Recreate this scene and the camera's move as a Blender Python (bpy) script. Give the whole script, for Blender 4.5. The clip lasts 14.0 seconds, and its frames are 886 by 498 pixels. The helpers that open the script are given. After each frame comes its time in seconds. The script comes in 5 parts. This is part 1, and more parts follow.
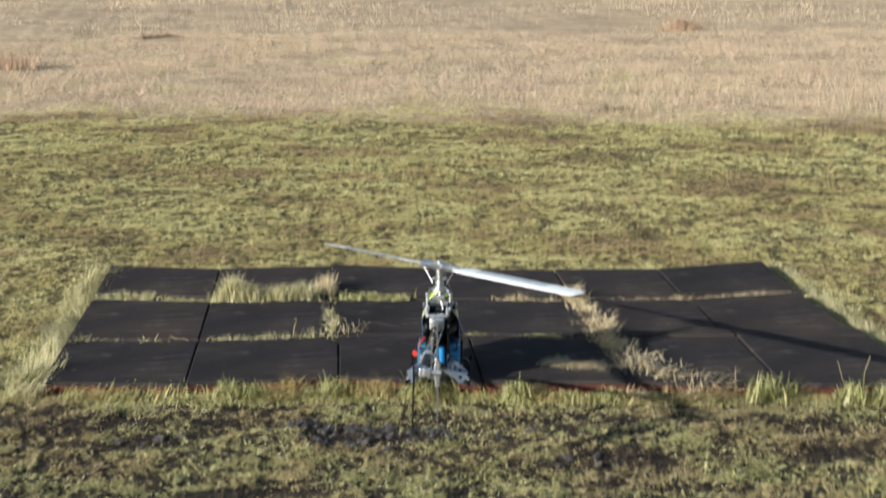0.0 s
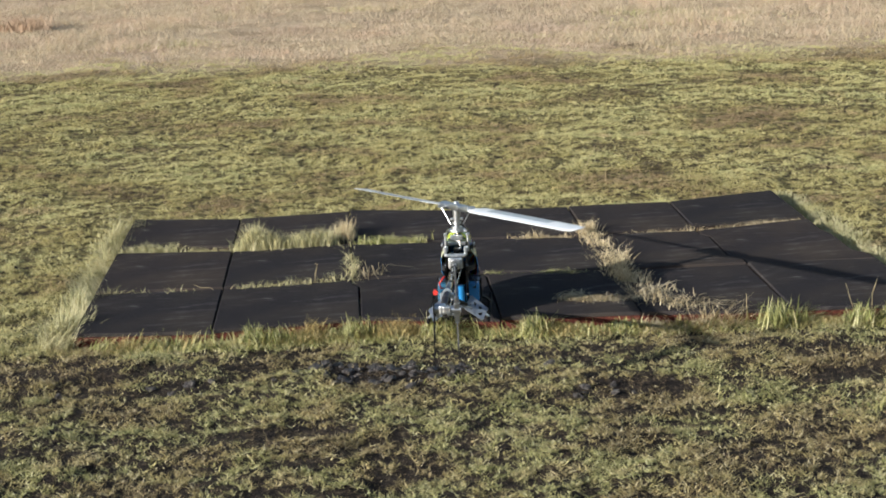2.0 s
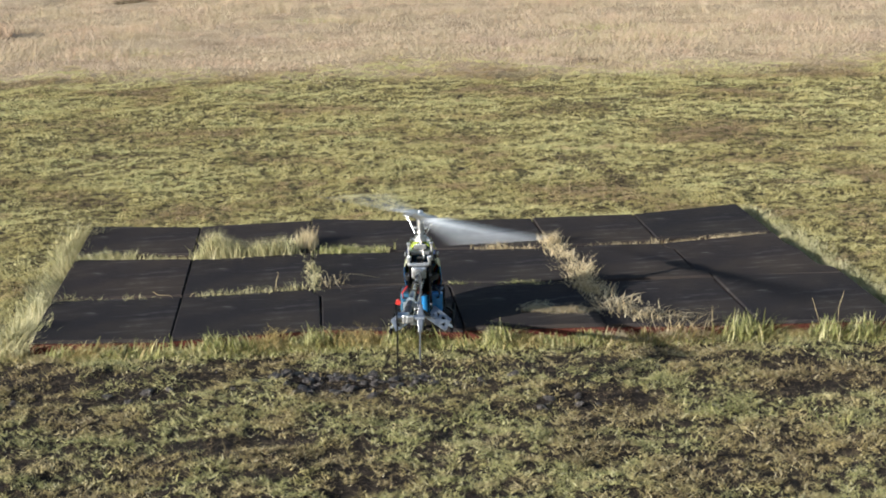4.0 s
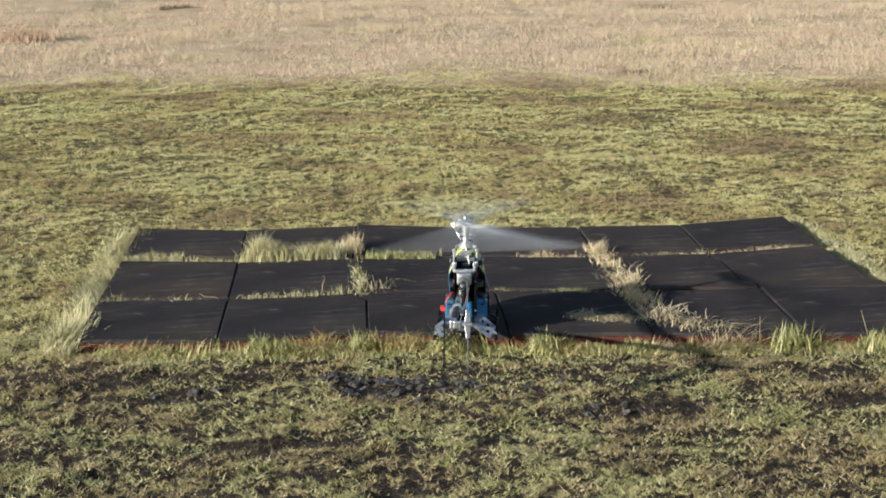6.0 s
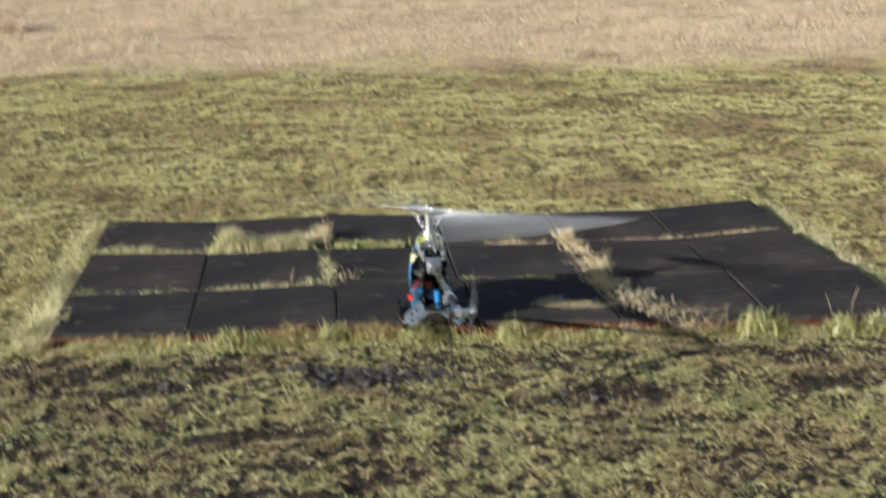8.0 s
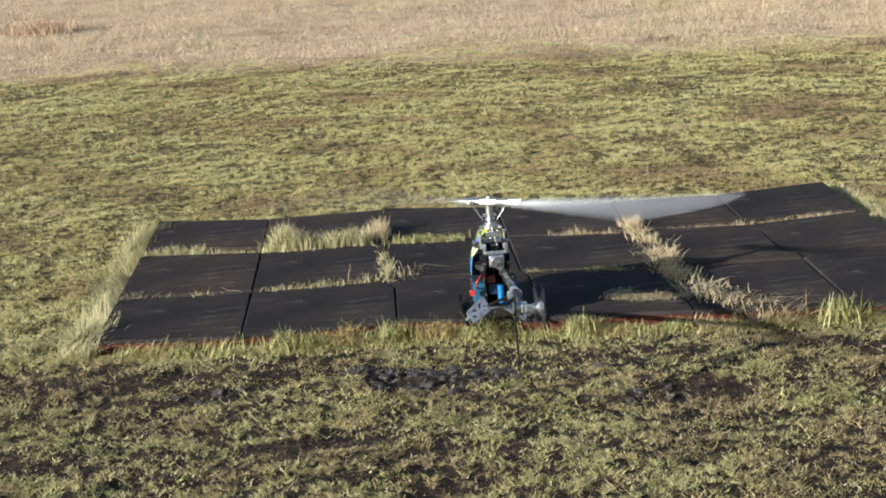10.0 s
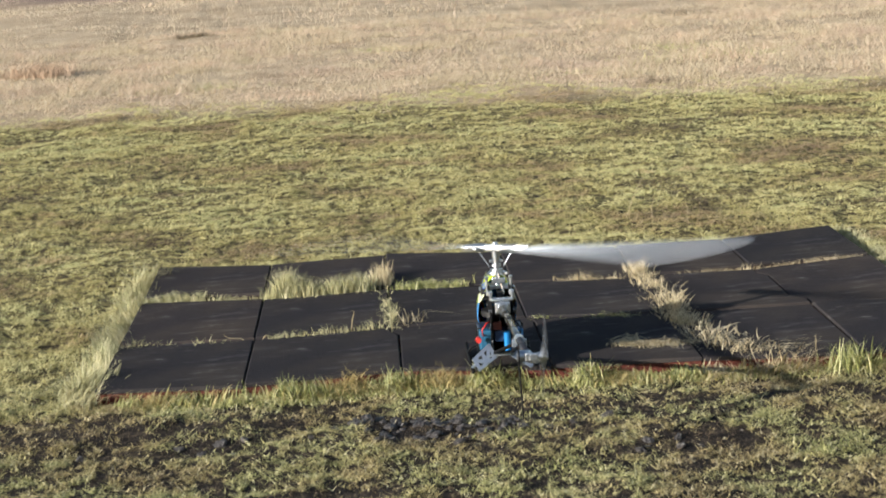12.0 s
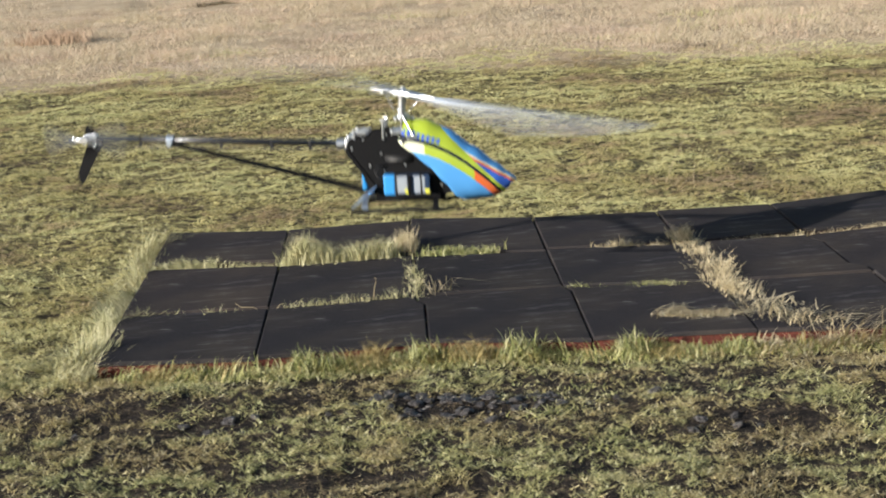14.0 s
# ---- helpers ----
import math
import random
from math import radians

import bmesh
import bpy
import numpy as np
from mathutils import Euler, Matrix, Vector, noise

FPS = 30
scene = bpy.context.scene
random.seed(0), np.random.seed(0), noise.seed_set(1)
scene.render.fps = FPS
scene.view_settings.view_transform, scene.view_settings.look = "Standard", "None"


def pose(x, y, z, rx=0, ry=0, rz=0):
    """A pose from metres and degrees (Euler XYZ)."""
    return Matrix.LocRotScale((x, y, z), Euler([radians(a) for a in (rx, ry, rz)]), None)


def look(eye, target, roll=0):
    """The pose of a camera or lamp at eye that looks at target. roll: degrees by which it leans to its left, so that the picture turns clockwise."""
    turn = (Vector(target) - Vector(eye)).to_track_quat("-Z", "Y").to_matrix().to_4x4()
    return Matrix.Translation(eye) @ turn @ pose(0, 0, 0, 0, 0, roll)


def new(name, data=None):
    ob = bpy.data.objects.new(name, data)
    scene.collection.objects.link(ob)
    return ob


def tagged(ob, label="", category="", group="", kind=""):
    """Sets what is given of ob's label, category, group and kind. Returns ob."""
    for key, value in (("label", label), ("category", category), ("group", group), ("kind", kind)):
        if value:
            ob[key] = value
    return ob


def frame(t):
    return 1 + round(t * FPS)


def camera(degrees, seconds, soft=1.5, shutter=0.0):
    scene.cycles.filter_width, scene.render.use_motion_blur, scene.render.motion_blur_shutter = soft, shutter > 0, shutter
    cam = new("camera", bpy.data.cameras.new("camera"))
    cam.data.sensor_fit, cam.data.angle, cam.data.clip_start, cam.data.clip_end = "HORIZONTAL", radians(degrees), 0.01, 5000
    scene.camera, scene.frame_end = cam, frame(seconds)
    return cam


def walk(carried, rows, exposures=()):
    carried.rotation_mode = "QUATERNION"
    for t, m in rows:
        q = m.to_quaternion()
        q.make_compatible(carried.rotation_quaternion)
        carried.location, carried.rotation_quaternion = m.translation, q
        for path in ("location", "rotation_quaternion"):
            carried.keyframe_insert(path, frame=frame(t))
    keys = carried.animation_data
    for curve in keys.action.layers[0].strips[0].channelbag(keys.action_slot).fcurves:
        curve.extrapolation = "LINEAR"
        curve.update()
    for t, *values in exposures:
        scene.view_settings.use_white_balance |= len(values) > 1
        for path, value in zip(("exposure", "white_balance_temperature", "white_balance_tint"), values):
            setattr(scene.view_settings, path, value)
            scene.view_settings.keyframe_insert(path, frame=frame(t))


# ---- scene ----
cam = camera(26.6, 14.0, soft=1.8, shutter=0.62)
PATH = [
    (0, (-1.009, -7.67, 1.675), (-0.757, -5.719, 1.314), 0.1),
    (0.5, (-0.995, -7.843, 1.707), (-0.755, -5.901, 1.294), -1.4),
    (1, (-1.01, -7.849, 1.7), (-0.77, -5.908, 1.285), -1.7),
    (1.5, (-1.018, -7.842, 1.703), (-0.788, -5.901, 1.284), -2.0),
    (2, (-1.013, -7.842, 1.696), (-0.785, -5.9, 1.277), -2.3),
    (2.5, (-0.995, -7.858, 1.702), (-0.76, -5.917, 1.281), -2.4),
    (3, (-1.0, -7.857, 1.711), (-0.758, -5.915, 1.299), -2.4),
    (3.2, (-1.005, -7.738, 1.688), (-0.76, -5.796, 1.279), -2.3),
    (5.3, (-1.055, -7.811, 1.645), (-0.761, -5.872, 1.251), 0.1),
    (5.5, (-1.066, -7.807, 1.649), (-0.817, -5.858, 1.276), -0.3),
    (6, (-1.054, -7.756, 1.634), (-0.821, -5.808, 1.243), -0.7),
    (6.5, (-1.059, -7.783, 1.642), (-0.822, -5.835, 1.259), -0.7),
    (7, (-1.059, -7.843, 1.646), (-0.826, -5.892, 1.273), -0.4),
    (7.5, (-1.055, -7.824, 1.639), (-0.815, -5.875, 1.258), -1.0),
    (7.9, (-1.033, -7.81, 1.652), (-0.774, -5.879, 1.198), -0.8),
    (8, (-1.037, -7.789, 1.664), (-0.777, -5.849, 1.255), -1.4),
    (8.5, (-1.054, -7.793, 1.651), (-0.83, -5.843, 1.264), -2.0),
    (9, (-1.004, -7.337, 1.553), (-0.805, -5.387, 1.155), -2.5),
    (9.2, (-1.005, -7.345, 1.556), (-0.799, -5.377, 1.145), -2.8),
    (11.3, (-1.033, -7.726, 1.688), (-0.844, -5.779, 1.27), -3.6),
    (11.5, (-1.026, -7.644, 1.671), (-0.837, -5.694, 1.27), -3.4),
    (12, (-1.029, -7.413, 1.615), (-0.825, -5.459, 1.242), -3.4),
    (12.5, (-1.008, -7.266, 1.55), (-0.808, -5.307, 1.204), -4.1),
    (13, (-1.01, -7.179, 1.535), (-0.815, -5.225, 1.158), -3.1),
    (13.5, (-0.984, -6.904, 1.461), (-0.789, -4.953, 1.07), -2.7),
    (14, (-0.999, -6.9, 1.465), (-0.822, -4.947, 1.07), -3.4),
]
walk(cam, [(t, look(eye, target, roll)) for t, eye, target, roll in PATH],
     exposures=[(0, 0.82), (0.5, 0.71), (2.5, 0.74), (3.2, 0.76), (5.5, 0.84), (8.5, 0.85), (9, 0.84), (11.5, 0.93), (13, 0.86), (13.5, 0.82), (14, 0.80)])

# ---------------------------------------------------------------- light
SUN_TO = Vector((1.20, 0.69, -0.40))          # the way the sunlight travels
SUN_EL = math.atan2(0.40, math.hypot(1.20, 0.69))
SUN_AZ = math.atan2(-1.20, -0.69)             # compass angle of the sun from +y towards +x

world = bpy.data.worlds.new("sky")
scene.world = world
world.use_nodes = True
wn = world.node_tree.nodes
sky = wn.new("ShaderNodeTexSky")
sky.sky_type = "NISHITA"
sky.sun_disc = False
sky.sun_elevation = SUN_EL
sky.sun_rotation = SUN_AZ
wn["Background"].inputs["Strength"].default_value = 0.085
world.node_tree.links.new(sky.outputs[0], wn["Background"].inputs["Color"])

sun_data = bpy.data.lights.new("sun", "SUN")
sun_data.energy = 5.0
sun_data.angle = radians(0.5)
sun_data.color = (1.0, 0.965, 0.895)
sun = new("sun", sun_data)
sun.matrix_world = Matrix.Translation((-20, -14, 8)) @ SUN_TO.to_track_quat("-Z", "Y").to_matrix().to_4x4()


# ---------------------------------------------------------------- materials
def mat(name, color, rough=0.6, metal=0.0, spec=0.5):
    m = bpy.data.materials.new(name)
    m.use_nodes = True
    b = m.node_tree.nodes["Principled BSDF"]
    b.inputs["Base Color"].default_value = (*color, 1)
    b.inputs["Roughness"].default_value = rough
    b.inputs["Metallic"].default_value = metal
    b.inputs["Specular IOR Level"].default_value = spec
    return m


def nodes_of(m):
    return m.node_tree.nodes, m.node_tree.links, m.node_tree.nodes["Principled BSDF"]


def noise_tex(m, scale, detail=4, rough=0.55, coord="Object", stretch=None):
    n, l, _ = nodes_of(m)
    tc = n.new("ShaderNodeTexCoord")
    t = n.new("ShaderNodeTexNoise")
    t.inputs["Scale"].default_value = scale
    t.inputs["Detail"].default_value = detail
    t.inputs["Roughness"].default_value = rough
    if stretch:
        mp = n.new("ShaderNodeMapping")
        mp.inputs["Scale"].default_value = stretch
        l.new(tc.outputs[coord], mp.inputs[0])
        l.new(mp.outputs[0], t.inputs["Vector"])
    else:
        l.new(tc.outputs[coord], t.inputs["Vector"])
    return t.outputs["Fac"]


def ramp(m, fac, stops, constant=False):
    n, l, _ = nodes_of(m)
    r = n.new("ShaderNodeValToRGB")
    if constant:
        r.color_ramp.interpolation = "CONSTANT"
    e = r.color_ramp.elements
    while len(e) < len(stops):
        e.new(0.5)
    for k, (p, c) in zip(e, stops):
        k.position = p
        k.color = (*c, 1)
    l.new(fac, r.inputs[0])
    return r.outputs[0]


def mix(m, fac, a, b, mode="MIX"):
    n, l, _ = nodes_of(m)
    x = n.new("ShaderNodeMix")
    x.data_type = "RGBA"
    x.blend_type = mode
    for sock, v in ((x.inputs[0], fac), (x.inputs[6], a), (x.inputs[7], b)):
        if isinstance(v, (int, float)):
            sock.default_value = v
        elif isinstance(v, tuple):
            sock.default_value = (*v, 1)
        else:
            l.new(v, sock)
    return x.outputs[2]


def math_node(m, op, a, b=0.0, c=0.0):
    n, l, _ = nodes_of(m)
    x = n.new("ShaderNodeMath")
    x.operation = op
    for sock, v in zip(x.inputs, (a, b, c)):
        if isinstance(v, (int, float)):
            sock.default_value = v
        else:
            l.new(v, sock)
    return x.outputs[0]


def bump(m, fac, strength, distance):
    n, l, b = nodes_of(m)
    k = n.new("ShaderNodeBump")
    k.inputs["Strength"].default_value = strength
    k.inputs["Distance"].default_value = distance
    l.new(fac, k.inputs["Height"])
    l.new(k.outputs[0], b.inputs["Normal"])


def color_in(m, out):
    n, l, b = nodes_of(m)
    l.new(out, b.inputs["Base Color"])


def island(m):
    n, l, _ = nodes_of(m)
    return n.new("ShaderNodeNewGeometry").outputs["Random Per Island"]


def world_axis(m, axis):
    n, l, _ = nodes_of(m)
    tc = n.new("ShaderNodeTexCoord")
    s = n.new("ShaderNodeSeparateXYZ")
    l.new(tc.outputs["Object"], s.inputs[0])
    return s.outputs[axis]


def grass_material(name, island_stops, patch_stops, patch_scale, patch_mix, translucent=0.25):
    """Blades: a tint per blade, shifted by broad patches of the sward."""
    m = mat(name, (0.1, 0.1, 0.05), 0.55, 0, 0.25)
    n, l, b = nodes_of(m)
    one = ramp(m, island(m), island_stops)
    patch = ramp(m, noise_tex(m, patch_scale, 5, 0.6), patch_stops)
    color_in(m, mix(m, patch_mix, one, patch))
    out = n["Material Output"]
    tr = n.new("ShaderNodeBsdfTranslucent")
    ms = n.new("ShaderNodeMixShader")
    ms.inputs[0].default_value = translucent
    l.new(b.inputs["Base Color"].links[0].from_socket, tr.inputs["Color"])
    l.new(b.outputs[0], ms.inputs[1])
    l.new(tr.outputs[0], ms.inputs[2])
    l.new(ms.outputs[0], out.inputs["Surface"])
    return m


M_TURF = grass_material(
    "turf_blades",
    [(0.0, (0.120, 0.092, 0.056)), (0.25, (0.270, 0.232, 0.104)), (0.6, (0.420, 0.382, 0.174)), (0.85, (0.580, 0.510, 0.282)), (1.0, (0.74, 0.655, 0.46))],
    [(0.34, (0.190, 0.118, 0.086)), (0.42, (0.330, 0.240, 0.128)), (0.47, (0.400, 0.360, 0.150)), (0.54, (0.560, 0.515, 0.250)), (0.60, (0.470, 0.475, 0.220)), (0.70, (0.480, 0.330, 0.205))], 1.1, 0.70)
M_FORE = grass_material(
    "trodden_blades",
    [(0.0, (0.067, 0.052, 0.032)), (0.35, (0.205, 0.166, 0.087)), (0.6, (0.410, 0.361, 0.155)), (0.85, (0.626, 0.543, 0.286)), (1.0, (0.950, 0.896, 0.638))],
    [(0.36, (0.194, 0.134, 0.087)), (0.47, (0.346, 0.278, 0.132)), (0.56, (0.346, 0.394, 0.164)), (0.66, (0.529, 0.442, 0.246))], 2.2, 0.45)
M_LITTER = grass_material(
    "brown_litter",
    [(0.0, (0.022, 0.017, 0.013)), (0.4, (0.070, 0.050, 0.032)), (0.75, (0.150, 0.110, 0.062)), (1.0, (0.34, 0.26, 0.16))],
    [(0.36, (0.045, 0.032, 0.024)), (0.52, (0.100, 0.076, 0.042)), (0.66, (0.15, 0.12, 0.06))], 5.0, 0.35, 0.1)
M_STRAW = grass_material(
    "straw_blades",
    [(0.0, (0.205, 0.140, 0.095)), (0.3, (0.445, 0.335, 0.240)), (0.75, (0.610, 0.485, 0.360)), (1.0, (0.79, 0.68, 0.54))],
    [(0.30, (0.330, 0.245, 0.200)), (0.42, (0.500, 0.385, 0.290)), (0.50, (0.430, 0.390, 0.230)), (0.56, (0.580, 0.480, 0.350)), (0.66, (0.560, 0.360, 0.250)), (0.75, (0.40, 0.33, 0.27))], 0.8, 0.5)
M_TUFT = grass_material(
    "lush_tuft_blades",
    [(0.0, (0.055, 0.070, 0.022)), (0.35, (0.210, 0.235, 0.075)), (0.7, (0.450, 0.430, 0.170)), (1.0, (0.82, 0.76, 0.50))],
    [(0.35, (0.230, 0.252, 0.100)), (0.55, (0.400, 0.385, 0.170)), (0.7, (0.520, 0.380, 0.190))], 5.0, 0.32)
M_PALE = grass_material(
    "pale_tuft_blades",
    [(0.0, (0.22, 0.21, 0.10)), (0.5, (0.45, 0.42, 0.23)), (1.0, (0.72, 0.66, 0.45))],
    [(0.35, (0.32, 0.33, 0.15)), (0.6, (0.54, 0.48, 0.28))], 3.0, 0.4)
M_DEAD = grass_material(
    "dead_straw_blades",
    [(0.0, (0.26, 0.20, 0.11)), (0.5, (0.52, 0.43, 0.26)), (1.0, (0.80, 0.70, 0.50))],
    [(0.35, (0.40, 0.32, 0.18)), (0.6, (0.62, 0.52, 0.34))], 4.0, 0.4)

M_OCHRE = grass_material(
    "ochre_tuft_blades",
    [(0.0, (0.17, 0.13, 0.05)), (0.5, (0.42, 0.33, 0.14)), (1.0, (0.66, 0.55, 0.30))],
    [(0.35, (0.36, 0.25, 0.09)), (0.6, (0.48, 0.40, 0.19))], 6.0, 0.4)
M_RUSSET = grass_material(
    "russet_tussock_blades",
    [(0.0, (0.16, 0.11, 0.07)), (0.5, (0.44, 0.31, 0.21)), (1.0, (0.62, 0.48, 0.35))],
    [(0.35, (0.40, 0.28, 0.19)), (0.6, (0.54, 0.39, 0.28))], 2.0, 0.4)

# soil under the sward: dark earth and moss near, matted straw beyond the mown edge, heath far off
M_GROUND = mat("meadow_soil", (0.1, 0.08, 0.05), 0.92, 0, 0.12)
_near = ramp(M_GROUND, noise_tex(M_GROUND, 26.0, 10, 0.75), [(0.42, (0.012, 0.010, 0.0095)), (0.54, (0.034, 0.027, 0.023)), (0.62, (0.10, 0.078, 0.050)), (0.74, (0.28, 0.23, 0.14))])
_moss = ramp(M_GROUND, noise_tex(M_GROUND, 20.0, 10, 0.78), [(0.39, (0.026, 0.020, 0.016)), (0.48, (0.11, 0.086, 0.044)), (0.56, (0.32, 0.28, 0.11)), (0.68, (0.48, 0.42, 0.20))])
_stra = ramp(M_GROUND, noise_tex(M_GROUND, 1.1, 10, 0.74), [(0.28, (0.24, 0.18, 0.12)), (0.45, (0.42, 0.32, 0.21)), (0.62, (0.52, 0.41, 0.28)), (0.78, (0.46, 0.35, 0.23))])
_heat = ramp(M_GROUND, noise_tex(M_GROUND, 0.35, 8, 0.7), [(0.30, (0.15, 0.10, 0.09)), (0.55, (0.28, 0.20, 0.16)), (0.72, (0.44, 0.33, 0.23))])
_y = math_node(M_GROUND, "ADD", world_axis(M_GROUND, 1), math_node(M_GROUND, "MULTIPLY", noise_tex(M_GROUND, 0.8, 5), 1.6))
_x = world_axis(M_GROUND, 0)
_a = math_node(M_GROUND, "SMOOTH_MIN", 1.0, math_node(M_GROUND, "MAXIMUM", math_node(M_GROUND, "MULTIPLY_ADD", _y, 1.6, 1.0), 0.0), 0.1)
_b0 = math_node(M_GROUND, "ADD", _y, math_node(M_GROUND, "MULTIPLY_ADD", _x, 0.20, 0.95))
_b = math_node(M_GROUND, "MINIMUM", 1.0, math_node(M_GROUND, "MAXIMUM", math_node(M_GROUND, "MULTIPLY_ADD", _b0, 1.1, -9.3), 0.0))
_c0 = math_node(M_GROUND, "ADD", _y, math_node(M_GROUND, "MULTIPLY", noise_tex(M_GROUND, 0.12, 3), 22.0))
_c = math_node(M_GROUND, "MINIMUM", 1.0, math_node(M_GROUND, "MAXIMUM", math_node(M_GROUND, "MULTIPLY_ADD", _c0, 0.16, -6.0), 0.0))
color_in(M_GROUND, mix(M_GROUND, _c, mix(M_GROUND, _b, mix(M_GROUND, _a, _near, _moss), _stra), _heat))
bump(M_GROUND, noise_tex(M_GROUND, 38.0, 8, 0.7), 0.9, 0.02)

# mats: coarse black crumb rubber, scuffed, over a brick-red core
M_RUBBER = mat("black_crumb_rubber", (0.03, 0.03, 0.03), 0.95, 0, 0.04)
_n1 = noise_tex(M_RUBBER, 260.0, 3, 0.6)
_n2 = noise_tex(M_RUBBER, 5.0, 6, 0.65, stretch=(0.7, 3.2, 1.0))
_dark = ramp(M_RUBBER, _n1, [(0.3, (0.019, 0.0165, 0.0175)), (0.6, (0.036, 0.032, 0.0335)), (0.8, (0.066, 0.059, 0.060))])
_scuff = ramp(M_RUBBER, _n2, [(0.56, (0.0, 0.0, 0.0)), (0.74, (0.9, 0.9, 0.9))])
_chalk = ramp(M_RUBBER, noise_tex(M_RUBBER, 11.0, 7, 0.72, stretch=(0.6, 2.2, 1.0)), [(0.61, (0.0, 0.0, 0.0)), (0.74, (0.75, 0.75, 0.75))])
_dirt = ramp(M_RUBBER, noise_tex(M_RUBBER, 2.3, 5, 0.6), [(0.42, (0.0, 0.0, 0.0)), (0.72, (0.6, 0.6, 0.6))])
_info = M_RUBBER.node_tree.nodes.new("ShaderNodeObjectInfo")
_own = ramp(M_RUBBER, _info.outputs["Random"], [(0.0, (0.80, 0.84, 0.90)), (0.5, (0.96, 1.0, 1.06)), (1.0, (1.20, 1.17, 1.15))])
_base = mix(M_RUBBER, _dirt, mix(M_RUBBER, _scuff, _dark, (0.10, 0.09, 0.088)), (0.070, 0.056, 0.043))
color_in(M_RUBBER, mix(M_RUBBER, _chalk, mix(M_RUBBER, 1.0, _base, _own, "MULTIPLY"), (0.19, 0.18, 0.17)))
bump(M_RUBBER, _n1, 0.6, 0.004)
M_EARTH = mat("wet_black_earth", (0.03, 0.024, 0.02), 0.7, 0, 0.3)
color_in(M_EARTH, ramp(M_EARTH, noise_tex(M_EARTH, 55.0, 6, 0.7), [(0.35, (0.012, 0.010, 0.009)), (0.55, (0.034, 0.027, 0.023)), (0.75, (0.075, 0.060, 0.046))]))
bump(M_EARTH, noise_tex(M_EARTH, 110.0, 5, 0.7), 0.8, 0.006)
M_MUD = mat("wet_trodden_mud", (0.04, 0.034, 0.03), 0.38, 0, 0.5)
color_in(M_MUD, ramp(M_MUD, noise_tex(M_MUD, 34.0, 7, 0.7), [(0.35, (0.014, 0.012, 0.012)), (0.52, (0.040, 0.034, 0.032)), (0.70, (0.105, 0.092, 0.082))]))
bump(M_MUD, noise_tex(M_MUD, 75.0, 6, 0.7), 0.9, 0.008)
M_CORE = mat("red_rubber_core", (0.17, 0.045, 0.03), 0.9, 0, 0.2)
color_in(M_CORE, ramp(M_CORE, noise_tex(M_CORE, 60.0, 5, 0.7), [(0.3, (0.035, 0.013, 0.010)), (0.55, (0.11, 0.032, 0.022)), (0.8, (0.18, 0.055, 0.036))]))
M_MUDDY = mat("mud_caked_core", (0.05, 0.035, 0.025), 0.95, 0, 0.15)
color_in(M_MUDDY, ramp(M_MUDDY, noise_tex(M_MUDDY, 40.0, 5, 0.7), [(0.3, (0.02, 0.016, 0.013)), (0.6, (0.05, 0.036, 0.026)), (0.8, (0.10, 0.05, 0.035))]))
bump(M_CORE, noise_tex(M_CORE, 120.0, 4), 0.7, 0.006)


# ---------------------------------------------------------------- mesh helpers
def link(name, bm, material, parent=None, smooth=False, label=""):
    me = bpy.data.meshes.new(name)
    bm.normal_update()
    bm.to_mesh(me)
    bm.free()
    for mm in (material if isinstance(material, (list, tuple)) else [material]):
        me.materials.append(mm)
    if smooth:
        me.shade_smooth()
    ob = new(name, me)
    if parent:
        ob.parent = parent
    if label:
        ob["label"] = label
    return ob


def part(name, bm, material, parent, label="", smooth=False):
    return link(name, bm, material, parent, smooth, label)


def add_box(bm, c, s, rot=None, bevel=0.0):
    """A box about c of size s, turned by rot degrees, its edges eased."""
    r = bmesh.ops.create_cube(bm, size=1.0)
    vs = r["verts"]
    m = Matrix.Translation(c) @ (pose(0, 0, 0, *rot) if rot else Matrix()) @ Matrix.Diagonal((*s, 1))
    bmesh.ops.transform(bm, matrix=m, verts=vs)
    if bevel:
        es = list({e for v in vs for e in v.link_edges})
        bmesh.ops.bevel(bm, geom=es, offset=bevel, segments=2, affect="EDGES", profile=0.6)


def add_rod(bm, a, b, r, r2=None, seg=14):
    """A round bar from a to b."""
    a, b = Vector(a), Vector(b)
    d = b - a
    m = Matrix.Translation((a + b) / 2) @ d.to_track_quat("Z", "Y").to_matrix().to_4x4()
    bmesh.ops.create_cone(bm, cap_ends=True, segments=seg, radius1=r, radius2=r if r2 is None else r2, depth=d.length, matrix=m)


def add_tube(bm, pts, r, seg=8):
    """A bent bar through pts."""
    pts = [Vector(p) for p in pts]
    rings = []
    for i, p in enumerate(pts):
        d = (pts[min(i + 1, len(pts) - 1)] - pts[max(i - 1, 0)]).normalized()
        q = d.to_track_quat("Z", "Y")
        rr = r[i] if isinstance(r, (list, tuple)) else r
        rings.append([bm.verts.new(p + q @ Vector((rr * math.cos(2 * math.pi * k / seg), rr * math.sin(2 * math.pi * k / seg), 0))) for k in range(seg)])
    for u, v in zip(rings, rings[1:]):
        for k in range(seg):
            bm.faces.new((u[k], u[(k + 1) % seg], v[(k + 1) % seg], v[k]))
    bm.faces.new(rings[0][::-1])
    bm.faces.new(rings[-1])


